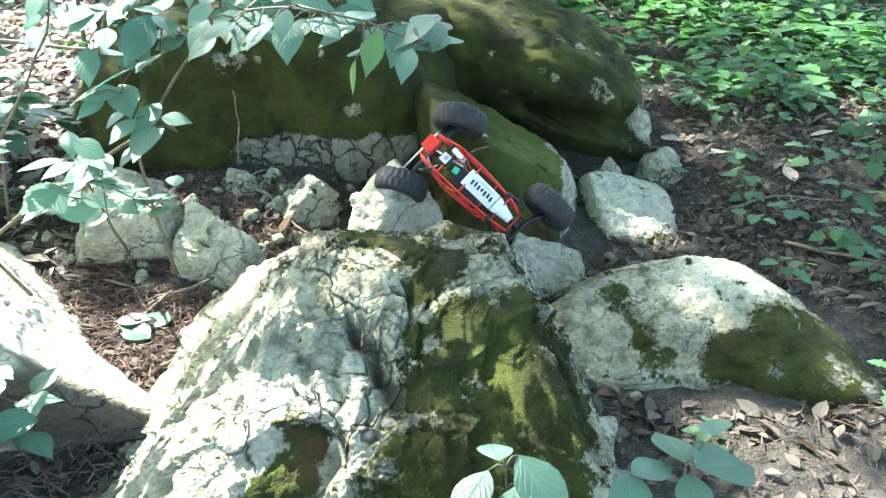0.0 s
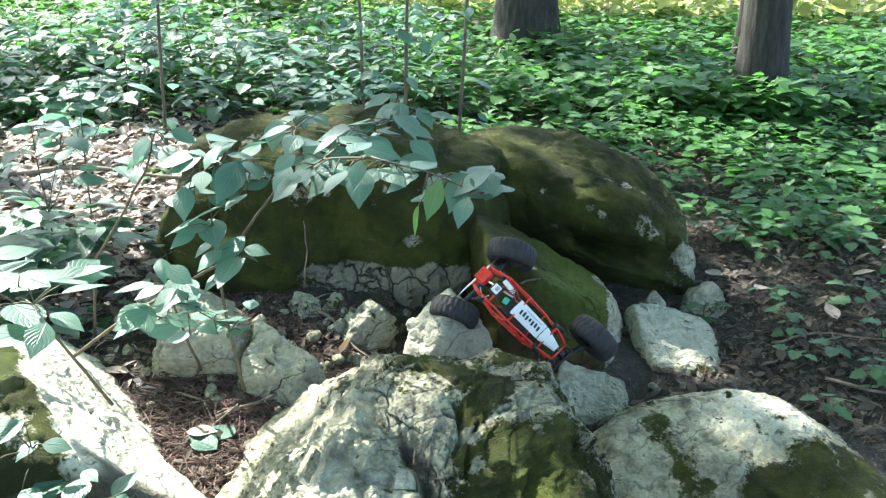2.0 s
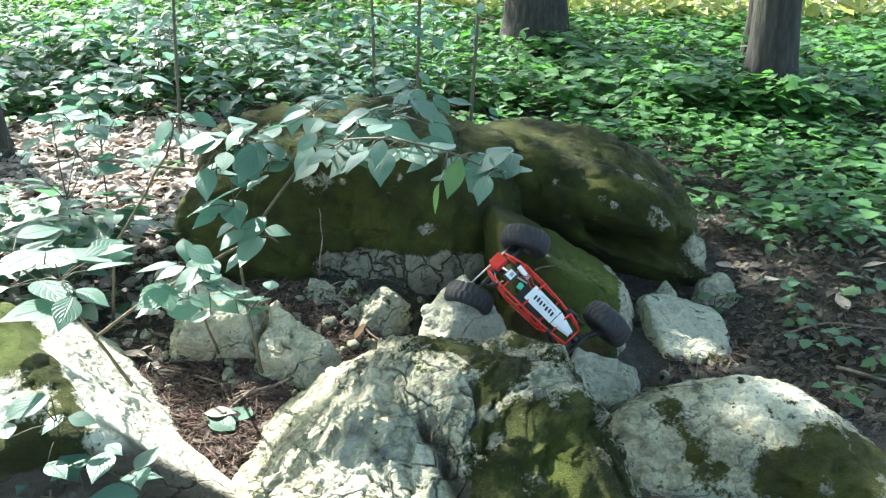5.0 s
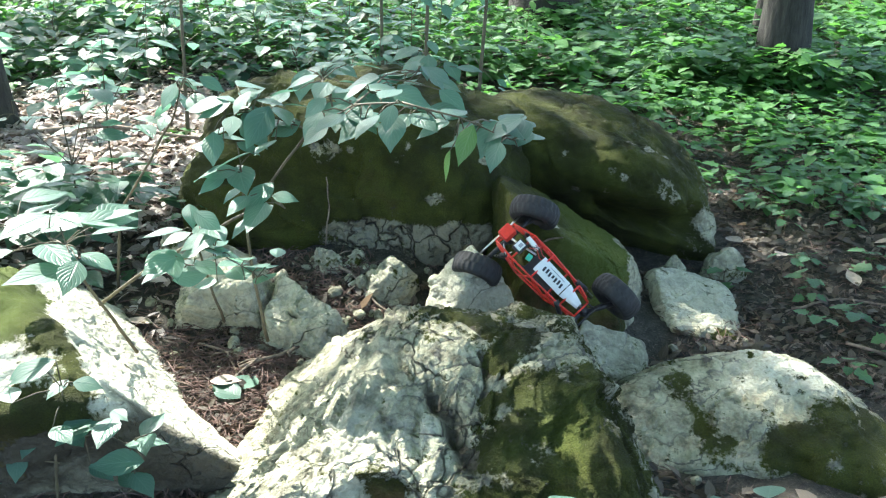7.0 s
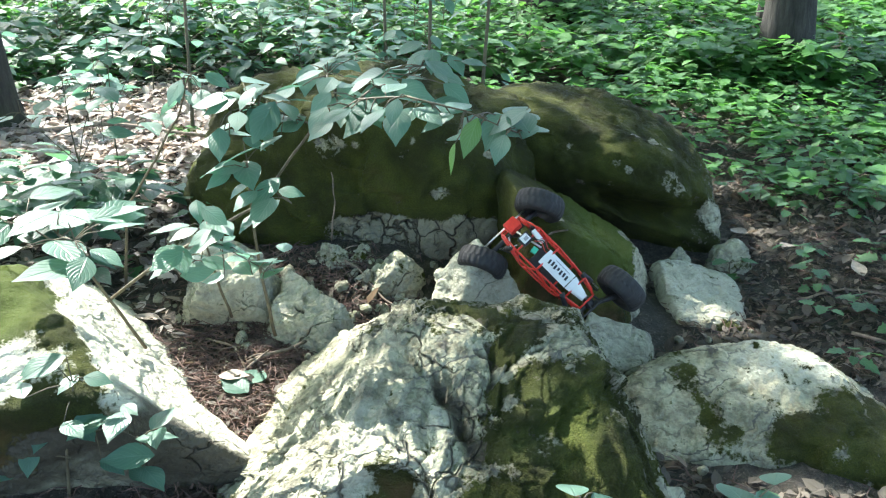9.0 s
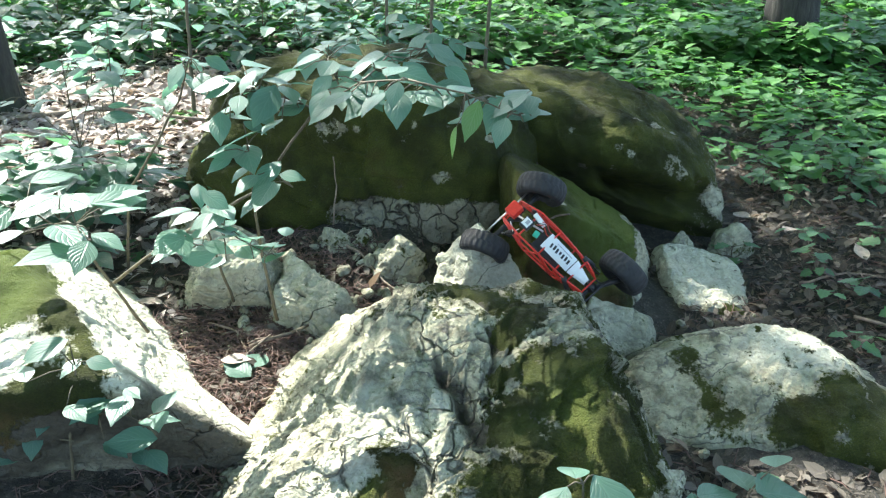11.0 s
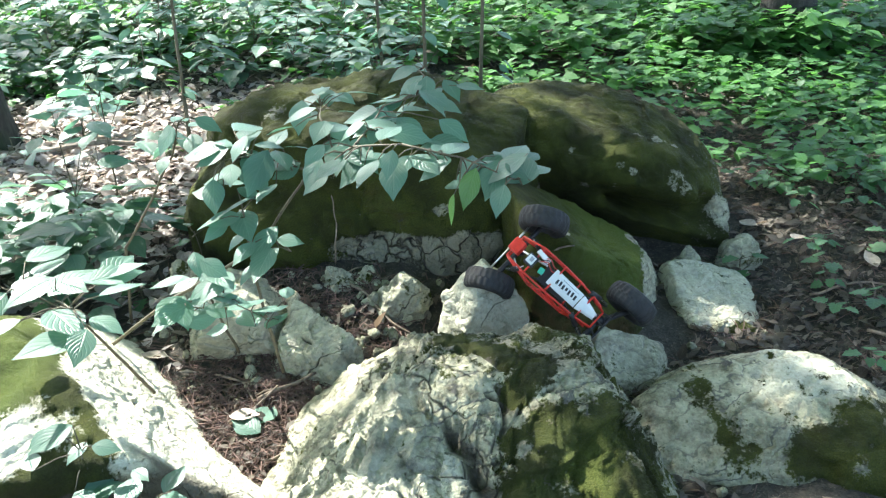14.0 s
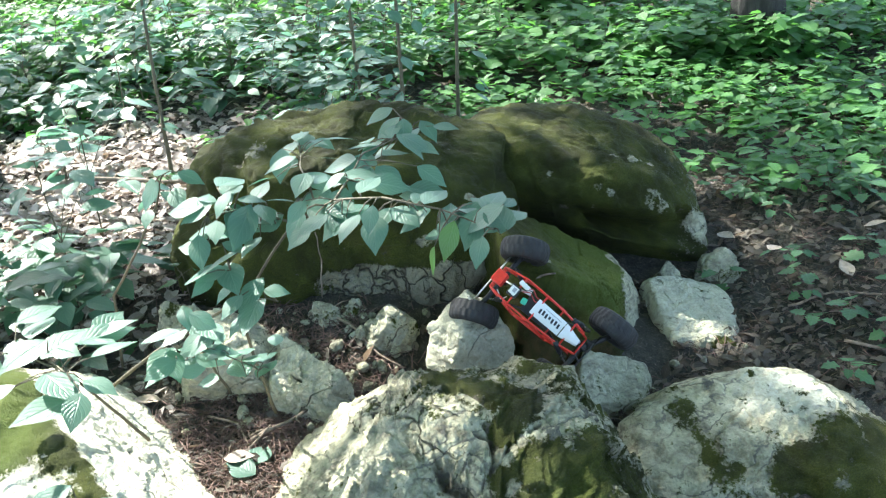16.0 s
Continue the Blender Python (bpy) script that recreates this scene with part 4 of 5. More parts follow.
# the sapling that leans across the big boulder
sapling("sapling with a spray of broad green leaves leaning over the boulder",
        [[(-1.19, 1.95, 0.08), (-0.914, 1.85, 0.293), (-0.713, 1.78, 0.424), (-0.639, 1.74, 0.474), (-0.474, 1.66, 0.692), (-0.355, 1.58, 0.77), (-0.25, 1.52, 0.79)],
         [(-0.25, 1.52, 0.79), (-0.13, 1.48, 0.775), (-0.03, 1.43, 0.745)], [(-0.355, 1.58, 0.77), (-0.32, 1.82, 0.79), (-0.24, 2.08, 0.76)],
         [(-0.40, 1.61, 0.74), (-0.47, 1.80, 0.77), (-0.52, 2.02, 0.75)], [(-0.474, 1.66, 0.692), (-0.58, 1.66, 0.73), (-0.66, 1.66, 0.72)]],
        [(-0.54, 1.91, 0.75), (-0.43, 1.74, 0.75), (-0.42, 1.54, 0.74), (-0.36, 1.56, 0.74), (-0.34, 1.78, 0.76), (-0.32, 1.57, 0.73), (-0.25, 1.49, 0.74), (-0.27, 1.68, 0.76),
         (-0.19, 1.58, 0.75), (-0.19, 1.68, 0.75), (-0.13, 1.52, 0.73), (-0.09, 1.56, 0.75), (-0.05, 1.35, 0.73), (-0.04, 1.48, 0.74), (-0.02, 1.55, 0.75), (-0.08, 1.44, 0.74),
         (-0.26, 1.94, 0.75), (-0.20, 2.09, 0.75), (-0.34, 1.97, 0.75), (-0.41, 1.94, 0.75), (-0.50, 2.06, 0.75), (-0.50, 1.62, 0.74), (-0.30, 2.12, 0.75), (-0.16, 1.40, 0.70, 72),
         (-0.12, 1.40, 0.73, 55), (-0.53, 1.66, 0.71), (-0.58, 1.64, 0.69), (-0.66, 1.66, 0.67), (-0.63, 1.68, 0.73), (-0.68, 1.66, 0.74), (-0.60, 1.70, 0.76), (-0.38, 1.68, 0.78), (-0.30, 1.46, 0.77)],
        0.0052, seed=2, spread=0.010, pairs=3.6, clear=1.46, droop=(-4, 22), size=0.95, lean=(6, 26))
sapling("thin sapling with leaf pairs in front of the mossy boulder",
        [[(-0.66, 1.86, 0.06), (-0.655, 1.76, 0.30), (-0.64, 1.68, 0.52), (-0.62, 1.62, 0.62)], [(-0.64, 1.68, 0.52), (-0.57, 1.62, 0.55), (-0.52, 1.6, 0.53)]],
        [(-0.61, 1.6, 0.65), (-0.65, 1.6, 0.61), (-0.64, 1.6, 0.56), (-0.58, 1.58, 0.57), (-0.53, 1.6, 0.55), (-0.68, 1.6, 0.58), (-0.57, 1.6, 0.53), (-0.62, 1.56, 0.52), (-0.70, 1.62, 0.60)],
        0.005, seed=3, spread=0.008, size=0.95, pairs=0.8, droop=(-6, 22), lean=(2, 20))
sapling("sunlit sapling with pale shining leaves beside the mossy slab",
        [[(-0.98, 1.76, 0.06), (-0.99, 1.60, 0.30), (-0.98, 1.44, 0.50)], [(-0.98, 1.44, 0.50), (-0.90, 1.36, 0.52)], [(-0.99, 1.52, 0.42), (-1.06, 1.48, 0.50), (-1.12, 1.48, 0.51)]],
        [(-1.21, 1.58, 0.52), (-1.05, 1.56, 0.53), (-1.07, 1.48, 0.52), (-0.96, 1.47, 0.53), (-1.08, 1.39, 0.52), (-1.04, 1.31, 0.51), (-1.01, 1.40, 0.54), (-0.91, 1.49, 0.52), (-0.85, 1.46, 0.52),
         (-0.90, 1.33, 0.52), (-0.92, 1.27, 0.50), (-0.82, 1.34, 0.52), (-0.84, 1.26, 0.50), (-1.16, 1.44, 0.50)],
        0.005, droop=(-10, 8), seed=4, spread=0.008, size=1.25, pairs=0.6)
sapling("leafy sapling over pale stones and bare soil",
        [[(-0.82, 1.98, 0.05), (-0.79, 1.80, 0.28), (-0.74, 1.62, 0.46)], [(-0.74, 1.62, 0.46), (-0.64, 1.56, 0.42), (-0.58, 1.56, 0.38)], [(-0.79, 1.80, 0.28), (-0.80, 1.64, 0.38)]],
        [(-0.75, 1.58, 0.50), (-0.68, 1.58, 0.49), (-0.81, 1.58, 0.45), (-0.72, 1.58, 0.46), (-0.77, 1.58, 0.38), (-0.83, 1.60, 0.38), (-0.68, 1.58, 0.42), (-0.65, 1.58, 0.45), (-0.64, 1.58, 0.39),
         (-0.69, 1.56, 0.34), (-0.58, 1.58, 0.36), (-0.63, 1.62, 0.40), (-0.78, 1.62, 0.43), (-0.73, 1.66, 0.36), (-0.80, 1.7, 0.33)],
        0.0045, droop=(-6, 24), seed=5, spread=0.010, size=0.95, pairs=1.0)
sapling("low sapling with ribbed green leaves in front of the mossy slab",
        [[(-0.98, 1.30, -0.08), (-0.95, 1.29, 0.10), (-0.91, 1.28, 0.24)], [(-0.95, 1.29, 0.10), (-0.84, 1.28, 0.14), (-0.78, 1.27, 0.12)], [(-0.95, 1.29, 0.05), (-1.05, 1.28, 0.06)]],
        [(-0.98, 1.26, 0.29), (-0.92, 1.26, 0.26), (-1.0, 1.26, 0.24), (-0.84, 1.26, 0.27), (-0.86, 1.25, 0.18), (-0.88, 1.25, 0.15), (-0.79, 1.26, 0.20), (-0.75, 1.26, 0.14), (-0.84, 1.26, 0.06),
         (-0.76, 1.26, 0.05), (-0.80, 1.25, 0.10), (-1.01, 1.26, 0.11), (-1.03, 1.25, 0.05), (-1.09, 1.26, 0.03), (-1.17, 1.26, -0.03)],
        0.004, droop=(-14, 12), seed=6, spread=0.008, size=0.92, pairs=0.4)
sapling("seedling with three broad leaves close to the mossy boulder",
        [[(0.10, 0.86, -0.15), (0.09, 0.85, 0.15), (0.08, 0.84, 0.36)]],
        [(0.075, 0.89, 0.36), (0.03, 0.80, 0.345), (0.125, 0.81, 0.345), (0.08, 0.76, 0.33)], 0.004, droop=(-10, 20), seed=7, spread=0.004, size=1.2)
sapling("broad-leaved seedling growing in front of the pale boulder",
        [[(0.32, 0.86, -0.15), (0.315, 0.85, 0.15), (0.31, 0.84, 0.36)], [(0.315, 0.85, 0.15), (0.26, 0.82, 0.34)]],
        [(0.31, 0.88, 0.37), (0.27, 0.83, 0.35), (0.36, 0.84, 0.35), (0.23, 0.80, 0.34), (0.36, 0.90, 0.38), (0.33, 0.80, 0.33), (0.29, 0.78, 0.32)], 0.004, droop=(0, 30), seed=8, spread=0.006, size=1.2)
rng = random.Random(77)
sapling("bare-stemmed sapling with a sunlit tuft of leaves",
        [[(-1.21, 2.16, 0.05), (-1.144, 2.10, 0.323), (-0.922, 2.0, 0.621), (-0.82, 1.85, 0.76)]], ring_spots((-0.82, 1.84, 0.76), 6, 0.06, 0.05, rng) + ring_spots((-0.87, 1.9, 0.69), 4, 0.06, 0.05, rng),
        0.005, droop=(0, 35), seed=9, spread=0.012, size=0.9, lean=(8, 28))

# more saplings of the same kind further back in the glade
protos = []
for k in range(4):
    r = random.Random(100 + k)
    h = (0.34, 0.48, 0.28, 0.60)[k]
    line = [(0, 0, 0), (0.02, 0.01, 0.5 * h), (0.05 * r.choice((-1, 1)), 0.03, h)]
    twigs = [[(0.02, 0.01, 0.5 * h), (0.16 * math.cos(a), 0.16 * math.sin(a), (0.7 + 0.1 * j) * h)] for j, a in enumerate((0.4 + k, 2.4 + k, 4.5 + k))]
    sp = ring_spots(line[-1], 7, 0.10, 0.06, r)
    for tw in twigs:
        sp += ring_spots(tw[-1], 5, 0.085, 0.05, r)
    protos.append(sapling("green sapling with broad leaves in tiers", [line] + twigs, sp, 0.004, droop=(-10, 14), seed=200 + k, size=1.2, spread=0.02, pairs=0.3))
spots = []
r = random.Random(8)
while len(spots) < 44:
    x, y = r.uniform(-3.2, -0.5), r.uniform(2.4, 6.2)
    if x > -0.55 * y - 0.9 and not on_rock(x, y, 1.05) and not (x > -0.95 and y < 3.2) and not (-3.3 < x < -1.05 and 2.7 < y < 4.9 and r.random() < 0.94) and all((x - a) ** 2 + (y - b) ** 2 > 0.06 for a, b in spots):
        spots.append((x, y))
for i, (x, y) in enumerate(spots):
    m = pose(x, y, ground_z(x, y) - 0.01, 0, 0, r.uniform(0, 360))
    if i < 4:
        protos[i].matrix_basis = m
        tagged(protos[i], group="saplings in the glade")
    else:
        copy_thing(protos[i % 4], m)

# slim stems rising behind the mossy boulders
for x, y, ln, h in ((-0.48, 4.1, 0.10, 3.0), (-0.22, 4.3, 0.16, 3.2), (-0.75, 4.6, -0.05, 2.8), (2.9, 6.6, 0.02, 3.4), (-1.55, 3.7, 0.06, 1.5)):
    z = ground_z(x, y)
    rr = random.Random(int(x * 100))
    line = [(x, y, z - 0.02), (x + 0.3 * ln, y, z + 0.3 * h), (x + ln, y + 0.05, z + h)]
    sp = [(x + rr.uniform(-0.16, 0.16), y + rr.uniform(-0.14, 0.14), z + rr.uniform(0.25, 0.9)) for _ in range(16)]
    sapling("slim upright sapling with a bare lower stem", [line], sp, 0.011, seed=int(y * 10), size=1.05, spread=0.01)


for x, y, h in ((-2.0, 4.35, 0.52), (0.02, 5.6, 0.50), (-0.75, 3.55, 0.45)):
    z = ground_z(x, y)
    rr = random.Random(int(y * 100))
    sapling("young sapling with fresh yellow-green leaves", [[(x, y, z - 0.02), (x + 0.02, y, z + 0.5 * h), (x + 0.03, y + 0.02, z + h)]],
            [(x + 0.07 * math.cos(k), y + 0.07 * math.sin(k), z + h - 0.02 * k, rr.uniform(5, 35)) for k in range(7)], 0.004, seed=int(y * 7), spread=0.012)


# low seedlings on the shaded floor
def seedling(seed, h):
    r = random.Random(seed)
    e = tagged(new("seedling"), "low lobed-leaved seedling on leaf-strewn soil", "seedling", "seedlings on the forest floor")
    part("stem", mesh_from("stem", *tube([(0, 0, -0.01), (0.01, 0, 0.5 * h), (0, 0.01, h)], [0.0026, 0.002, 0.0014], 6), STEM), e)
    for k in range(r.randint(4, 6)):
        a = 360 / 5 * k + r.uniform(-25, 25)
        d = r.uniform(0.02, 0.07)
        base = Vector((d * math.cos(radians(a)), d * math.sin(radians(a)), h + r.uniform(-0.05, 0.012)))
        part("leaf_stalk", mesh_from("leaf_stalk", *tube([(0, 0.01, h * 0.92), base], [0.0012, 0.0008], 5), STEM), e)
        part("leaf", MAPLES[k % 2], e, "", Matrix.Translation(base) @ pose(0, 0, 0, r.gauss(0, 10), r.uniform(-5, 22), a) @ Matrix.Scale(r.uniform(0.75, 1.15), 4))
    return e


seeds = [seedling(300 + k, h) for k, h in enumerate((0.10, 0.15, 0.07, 0.12, 0.19))]
r = random.Random(12)
spots = []
while len(spots) < 240:
    x, y = r.uniform(0.75, 3.4), r.uniform(1.9, 5.2)
    if y < 3.4 - 0.9 * (x - 0.9) + 0.0 and r.random() < 0.72:
        continue
    if x < 0.42 * y + 1.6 and not on_rock(x, y, 1.12) and r.random() < 0.9 - 0.3 * (y < 2.9):
        spots.append((x, y))
for _ in range(64):
    spots.append((r.uniform(0.95, 2.0), r.uniform(2.2, 3.5)))
spots = [q for q in spots if not on_rock(*q, 1.1)]
for x, y in ((1.02, 1.52), (1.12, 1.62), (0.55, 1.40), (-1.25, 2.35), (-1.45, 2.2), (-1.1, 2.5)):
    spots.append((x, y))
for i, (x, y) in enumerate(spots):
    m = pose(x, y, ground_z(x, y), 0, 0, r.uniform(0, 360)) @ Matrix.Scale(r.uniform(0.7, 1.0), 4)
    if i < 5:
        seeds[i].matrix_basis = m
    else:
        copy_thing(seeds[i % 5], m)


# ---------------------------------------------------------------- sticks and pebbles
def stick(label, pts, r0=0.005, forks=0, seed=0):
    rr = random.Random(seed)
    base = Vector(pts[0])
    line = samples(pts, 4)
    line = [p + 0.010 * Vector(noise.noise_vector(p * 14 + Vector((seed, 0, 0)))) for p in line]
    tubes = [tube([p - base for p in line], [r0 * (1 - 0.5 * i / len(line)) for i in range(len(line))], 8)]
    for _ in range(forks):
        p = line[rr.randrange(1, len(line) - 1)]
        d = Vector((rr.gauss(0, 1), rr.gauss(0, 1), abs(rr.gauss(0, 0.3)))).normalized() * rr.uniform(0.04, 0.10)
        tubes.append(tube([p - base, p + d * 0.6 - base, p + d + Vector((0.01, 0, -0.01)) - base], [r0 * 0.5, r0 * 0.4, r0 * 0.25], 6))
    v, f = join(tubes)
    ob = new("stick", mesh_from("stick", v, f, TWIG))
    ob.location = base
    return tagged(ob, label, "stick")


def gz(x, y, up=0.01):
    return (x, y, ground_z(x, y) + up)


stick("pale broken stick lying on bare soil", [gz(-0.74, 1.86, 0.02), gz(-0.63, 1.95, 0.03), gz(-0.53, 2.06, 0.05)], 0.006, 2, 1)
stick("thin crooked root lying beside grey stones", [gz(-0.62, 2.38), gz(-0.52, 2.30, 0.02), gz(-0.42, 2.20, 0.02), gz(-0.34, 2.16, 0.01)], 0.005, 1, 2)
stick("short dry stick resting on the mossy block", [(0.04, 2.235, 0.205), (0.09, 2.225, 0.245), (0.135, 2.205, 0.262)], 0.004, 0, 3)
stick("fallen grey branch on sunlit leaves", [gz(-2.3, 3.5, 0.03), gz(-1.9, 3.62, 0.05), gz(-1.45, 3.60, 0.04)], 0.014, 3, 4)
stick("dry stick on dark soil between seedlings", [gz(1.05, 2.35, 0.02), gz(1.25, 2.22, 0.03), gz(1.5, 2.16, 0.02)], 0.006, 1, 5)
stick("thin dry stick near the pale boulder", [gz(0.95, 2.6), gz(1.1, 2.62, 0.02), gz(1.3, 2.55, 0.02)], 0.005, 2, 6)
stick("slim twig leaning in the dark crevice", [(-0.62, 2.42, 0.12), (-0.60, 2.41, 0.26), (-0.61, 2.41, 0.36)], 0.003, 0, 7)
stick("brown stick across the gully floor", [gz(-0.62, 1.58), gz(-0.52, 1.66, 0.02), gz(-0.44, 1.78, 0.03)], 0.0045, 2, 8)
for k, (x0, y0, x1, y1) in enumerate(((-0.60, 1.80, -0.47, 1.86), (-0.58, 1.74, -0.46, 1.78), (-0.62, 1.86, -0.50, 1.93), (-0.80, 1.76, -0.70, 1.90), (-0.66, 1.62, -0.55, 1.74))):
    stick("short pale broken stick on the gully floor", [gz(x0, y0, 0.012), gz(0.5 * (x0 + x1), 0.5 * (y0 + y1), 0.022), gz(x1, y1, 0.03)], 0.004, 1, 40 + k)
stick("bent twig among rotting leaves", [gz(-0.9, 1.98), gz(-0.8, 1.93, 0.02), gz(-0.72, 1.80, 0.01)], 0.004, 2, 9)


FALLEN = mesh_from("fallen_leaf", *(lambda b: (b[0], b[1], plain("pale_dead_leaf", (0.30, 0.25, 0.20), 0.8, var=0.3, scale=70), b[2]))(blade(0.085, 0.055, 8, -0.25, 0.45)))
GREEN_FALLEN = mesh_from("fallen_leaf", *(lambda b: (b[0], b[1], LEAF, b[2]))(blade(0.10, 0.07, 8, 0.1, 0.2)))
for k, (x, y, green) in enumerate(((-0.80, 1.78, 0), (-0.72, 1.76, 1), (-0.70, 1.72, 1), (1.02, 2.95, 0), (0.83, 3.1, 0), (-0.56, 2.02, 0), (1.2, 2.7, 0), (-1.05, 2.02, 0), (-0.52, 1.90, 0), (1.35, 3.0, 0))):
    ob = new("fallen_leaf", GREEN_FALLEN if green else FALLEN)
    ob.matrix_basis = pose(x, y, ground_z(x, y) + 0.022, 8 * math.sin(k * 2.1), 10 * math.cos(k * 1.7), 77 * k)
    tagged(ob, "fallen green leaf lying on the gully floor" if green else "pale curled dead leaf lying on dark soil", "leaf", "fallen leaves")


def debris():
    rr = random.Random(91)
    tubes = []
    for _ in range(7000):
        if rr.random() < 0.45:
            x, y = rr.gauss(-0.66, 0.17), rr.gauss(1.85, 0.3)
        else:
            x, y = rr.uniform(-2.0, 2.6), rr.uniform(1.3, 4.2)
        if on_rock(x, y, 0.9):
            continue
        a, l = rr.uniform(0, 6.28), rr.uniform(0.02, 0.09)
        p = Vector(gz(x, y, 0.008))
        q = Vector(gz(x + l * math.cos(a), y + l * math.sin(a), rr.uniform(0.005, 0.02)))
        tubes.append(tube([p, p.lerp(q, 0.5) + Vector((0.006 * rr.gauss(0, 1), 0.006 * rr.gauss(0, 1), 0.004)), q], [0.0018, 0.0015, 0.001], 4))
    return mesh_from("twigs", *join(tubes), NEEDLE)


tagged(new("twigs", debris()), "small dry twigs and needles on the soil", "twigs", kind="stuff")


def pebbles():
    rr = random.Random(17)
    bm = bmesh.new()
    bmesh.ops.create_icosphere(bm, subdivisions=2, radius=1.0)
    tv = np.array([v.co[:] for v in bm.verts])
    tf = [tuple(v.index for v in f.verts) for f in bm.faces]
    bm.free()
    V, F, b = [], [], 0
    for _ in range(300):
        k = rr.random()
        if k < 0.45:
            x, y = rr.gauss(-0.55, 0.16), rr.gauss(2.15, 0.16)
        elif k < 0.7:
            x, y = rr.gauss(-1.0, 0.22), rr.gauss(2.2, 0.14)
        else:
            x, y = rr.gauss(0.40, 0.3), rr.gauss(2.1, 0.4)
        if on_rock(x, y, 0.9):
            continue
        s = min(0.035, 0.008 + abs(rr.gauss(0, 0.010)))
        o = Vector((rr.uniform(0, 99), 0, 0))
        d = np.array([1 + 0.35 * noise.noise(Vector(p) * 1.3 + o) for p in tv])
        m = np.array(pose(0, 0, 0, rr.uniform(0, 360), rr.uniform(0, 360), rr.uniform(0, 360)).to_3x3())
        w = (tv * d[:, None] * np.array([s, s * 0.8, s * 0.62])) @ m.T + np.array([x, y, ground_z(x, y) + 0.3 * s])
        V.append(w)
        F += [tuple(i + b for i in f) for f in tf]
        b += len(tv)
    return mesh_from("pebbles", np.concatenate(V), F, ROCK)


tagged(new("pebbles", pebbles()), "scattered pale limestone pebbles on soil", "pebbles", kind="stuff")

# ---------------------------------------------------------------- the model crawler
RED = plain("red_paint", (0.62, 0.035, 0.02), 0.4, 0.0, 0.12, 90)
BLACK = plain("black_plastic", (0.022, 0.022, 0.024), 0.5, 0.0, 0.3, 80)
RUBBER = plain("tyre_rubber", (0.020, 0.020, 0.021), 0.75, 0.0, 0.4, 45, 0.001)
WHITE = plain("white_panel", (0.72, 0.73, 0.70), 0.45, 0.0, 0.06, 40)
STEEL = plain("bright_steel", (0.62, 0.62, 0.60), 0.3, 1.0, 0.1, 60)
GREEN = plain("green_connector", (0.05, 0.42, 0.26), 0.45, 0.0, 0.1, 60)
GREY = plain("grey_box", (0.30, 0.31, 0.32), 0.5, 0.0, 0.1, 60)
WIRE = plain("red_wire", (0.50, 0.05, 0.04), 0.5, 0.0, 0.1, 60)


def box_bm(bm, size, m, bevel=0.002):
    g = bmesh.ops.create_cube(bm, size=1.0, matrix=m @ Matrix.Diagonal((*size, 1)))
    es = list({e for v in g["verts"] for e in v.link_edges})
    if bevel:
        bmesh.ops.bevel(bm, geom=es, offset=bevel, segments=2, affect="EDGES", profile=0.6)


def box(name, size, m, mat, parent, label="", bevel=0.002):
    bm = bmesh.new()
    box_bm(bm, size, m, bevel)
    return part(name, from_bm(name, bm, mat), parent, label)


def rods(name, lines, r, mat, parent, label="", sides=8):
    return part(name, mesh_from(name, *join([tube(samples(l, 3), [r] * (3 * (len(l) - 1) + 1), sides) for l in lines]), mat), parent, label)


def lathe(profile, seg=48):
    """Turn a profile of (radius, along) about the y axis."""
    V, F = [], []
    n = len(profile)
    for s in range(seg):
        a = 2 * math.pi * s / seg
        V += [(r * math.cos(a), y, r * math.sin(a)) for r, y in profile]
    for s in range(seg):
        for k in range(n - 1):
            F.append((s * n + k, ((s + 1) % seg) * n + k, ((s + 1) % seg) * n + k + 1, s * n + k + 1))
    return V, F


TYRE_W = 0.064


def tyre_mesh():
    """A soft tyre turned in one piece, its tread cut into shallow lugs."""
    W = TYRE_W
    prof = [(0.034, -0.36), (0.046, -0.48), (0.057, -0.50), (0.0655, -0.44), (0.0700, -0.34), (0.0725, -0.20), (0.0735, -0.04), (0.0735, 0.04), (0.0725, 0.20), (0.0700, 0.34), (0.0655, 0.44), (0.057, 0.50), (0.046, 0.48), (0.034, 0.36)]
    V, F = lathe([(r, y * W) for r, y in prof], 104)
    n = len(prof)
    for i, (x, y, z) in enumerate(V):
        k, row = i // n, i % n
        if 3 <= row <= 10:
            side = 0 if row < 7 else 2
            cut = 0.0007 if (k + side) % 4 < 2 else -0.0007
            g = 1 + cut / 0.064
            V[i] = (x * g, y, z * g)
    return mesh_from("tyre", V, F, RUBBER, smooth=False)


def rim_mesh():
    W = TYRE_W
    V, F = lathe([(0.0, 0.10 * W), (0.010, 0.14 * W), (0.012, 0.05 * W), (0.029, 0.22 * W), (0.036, 0.40 * W), (0.036, -0.40 * W), (0.028, -0.2 * W), (0.0, -0.1 * W)], 32)
    return mesh_from("rim", V, F, BLACK, smooth=False)


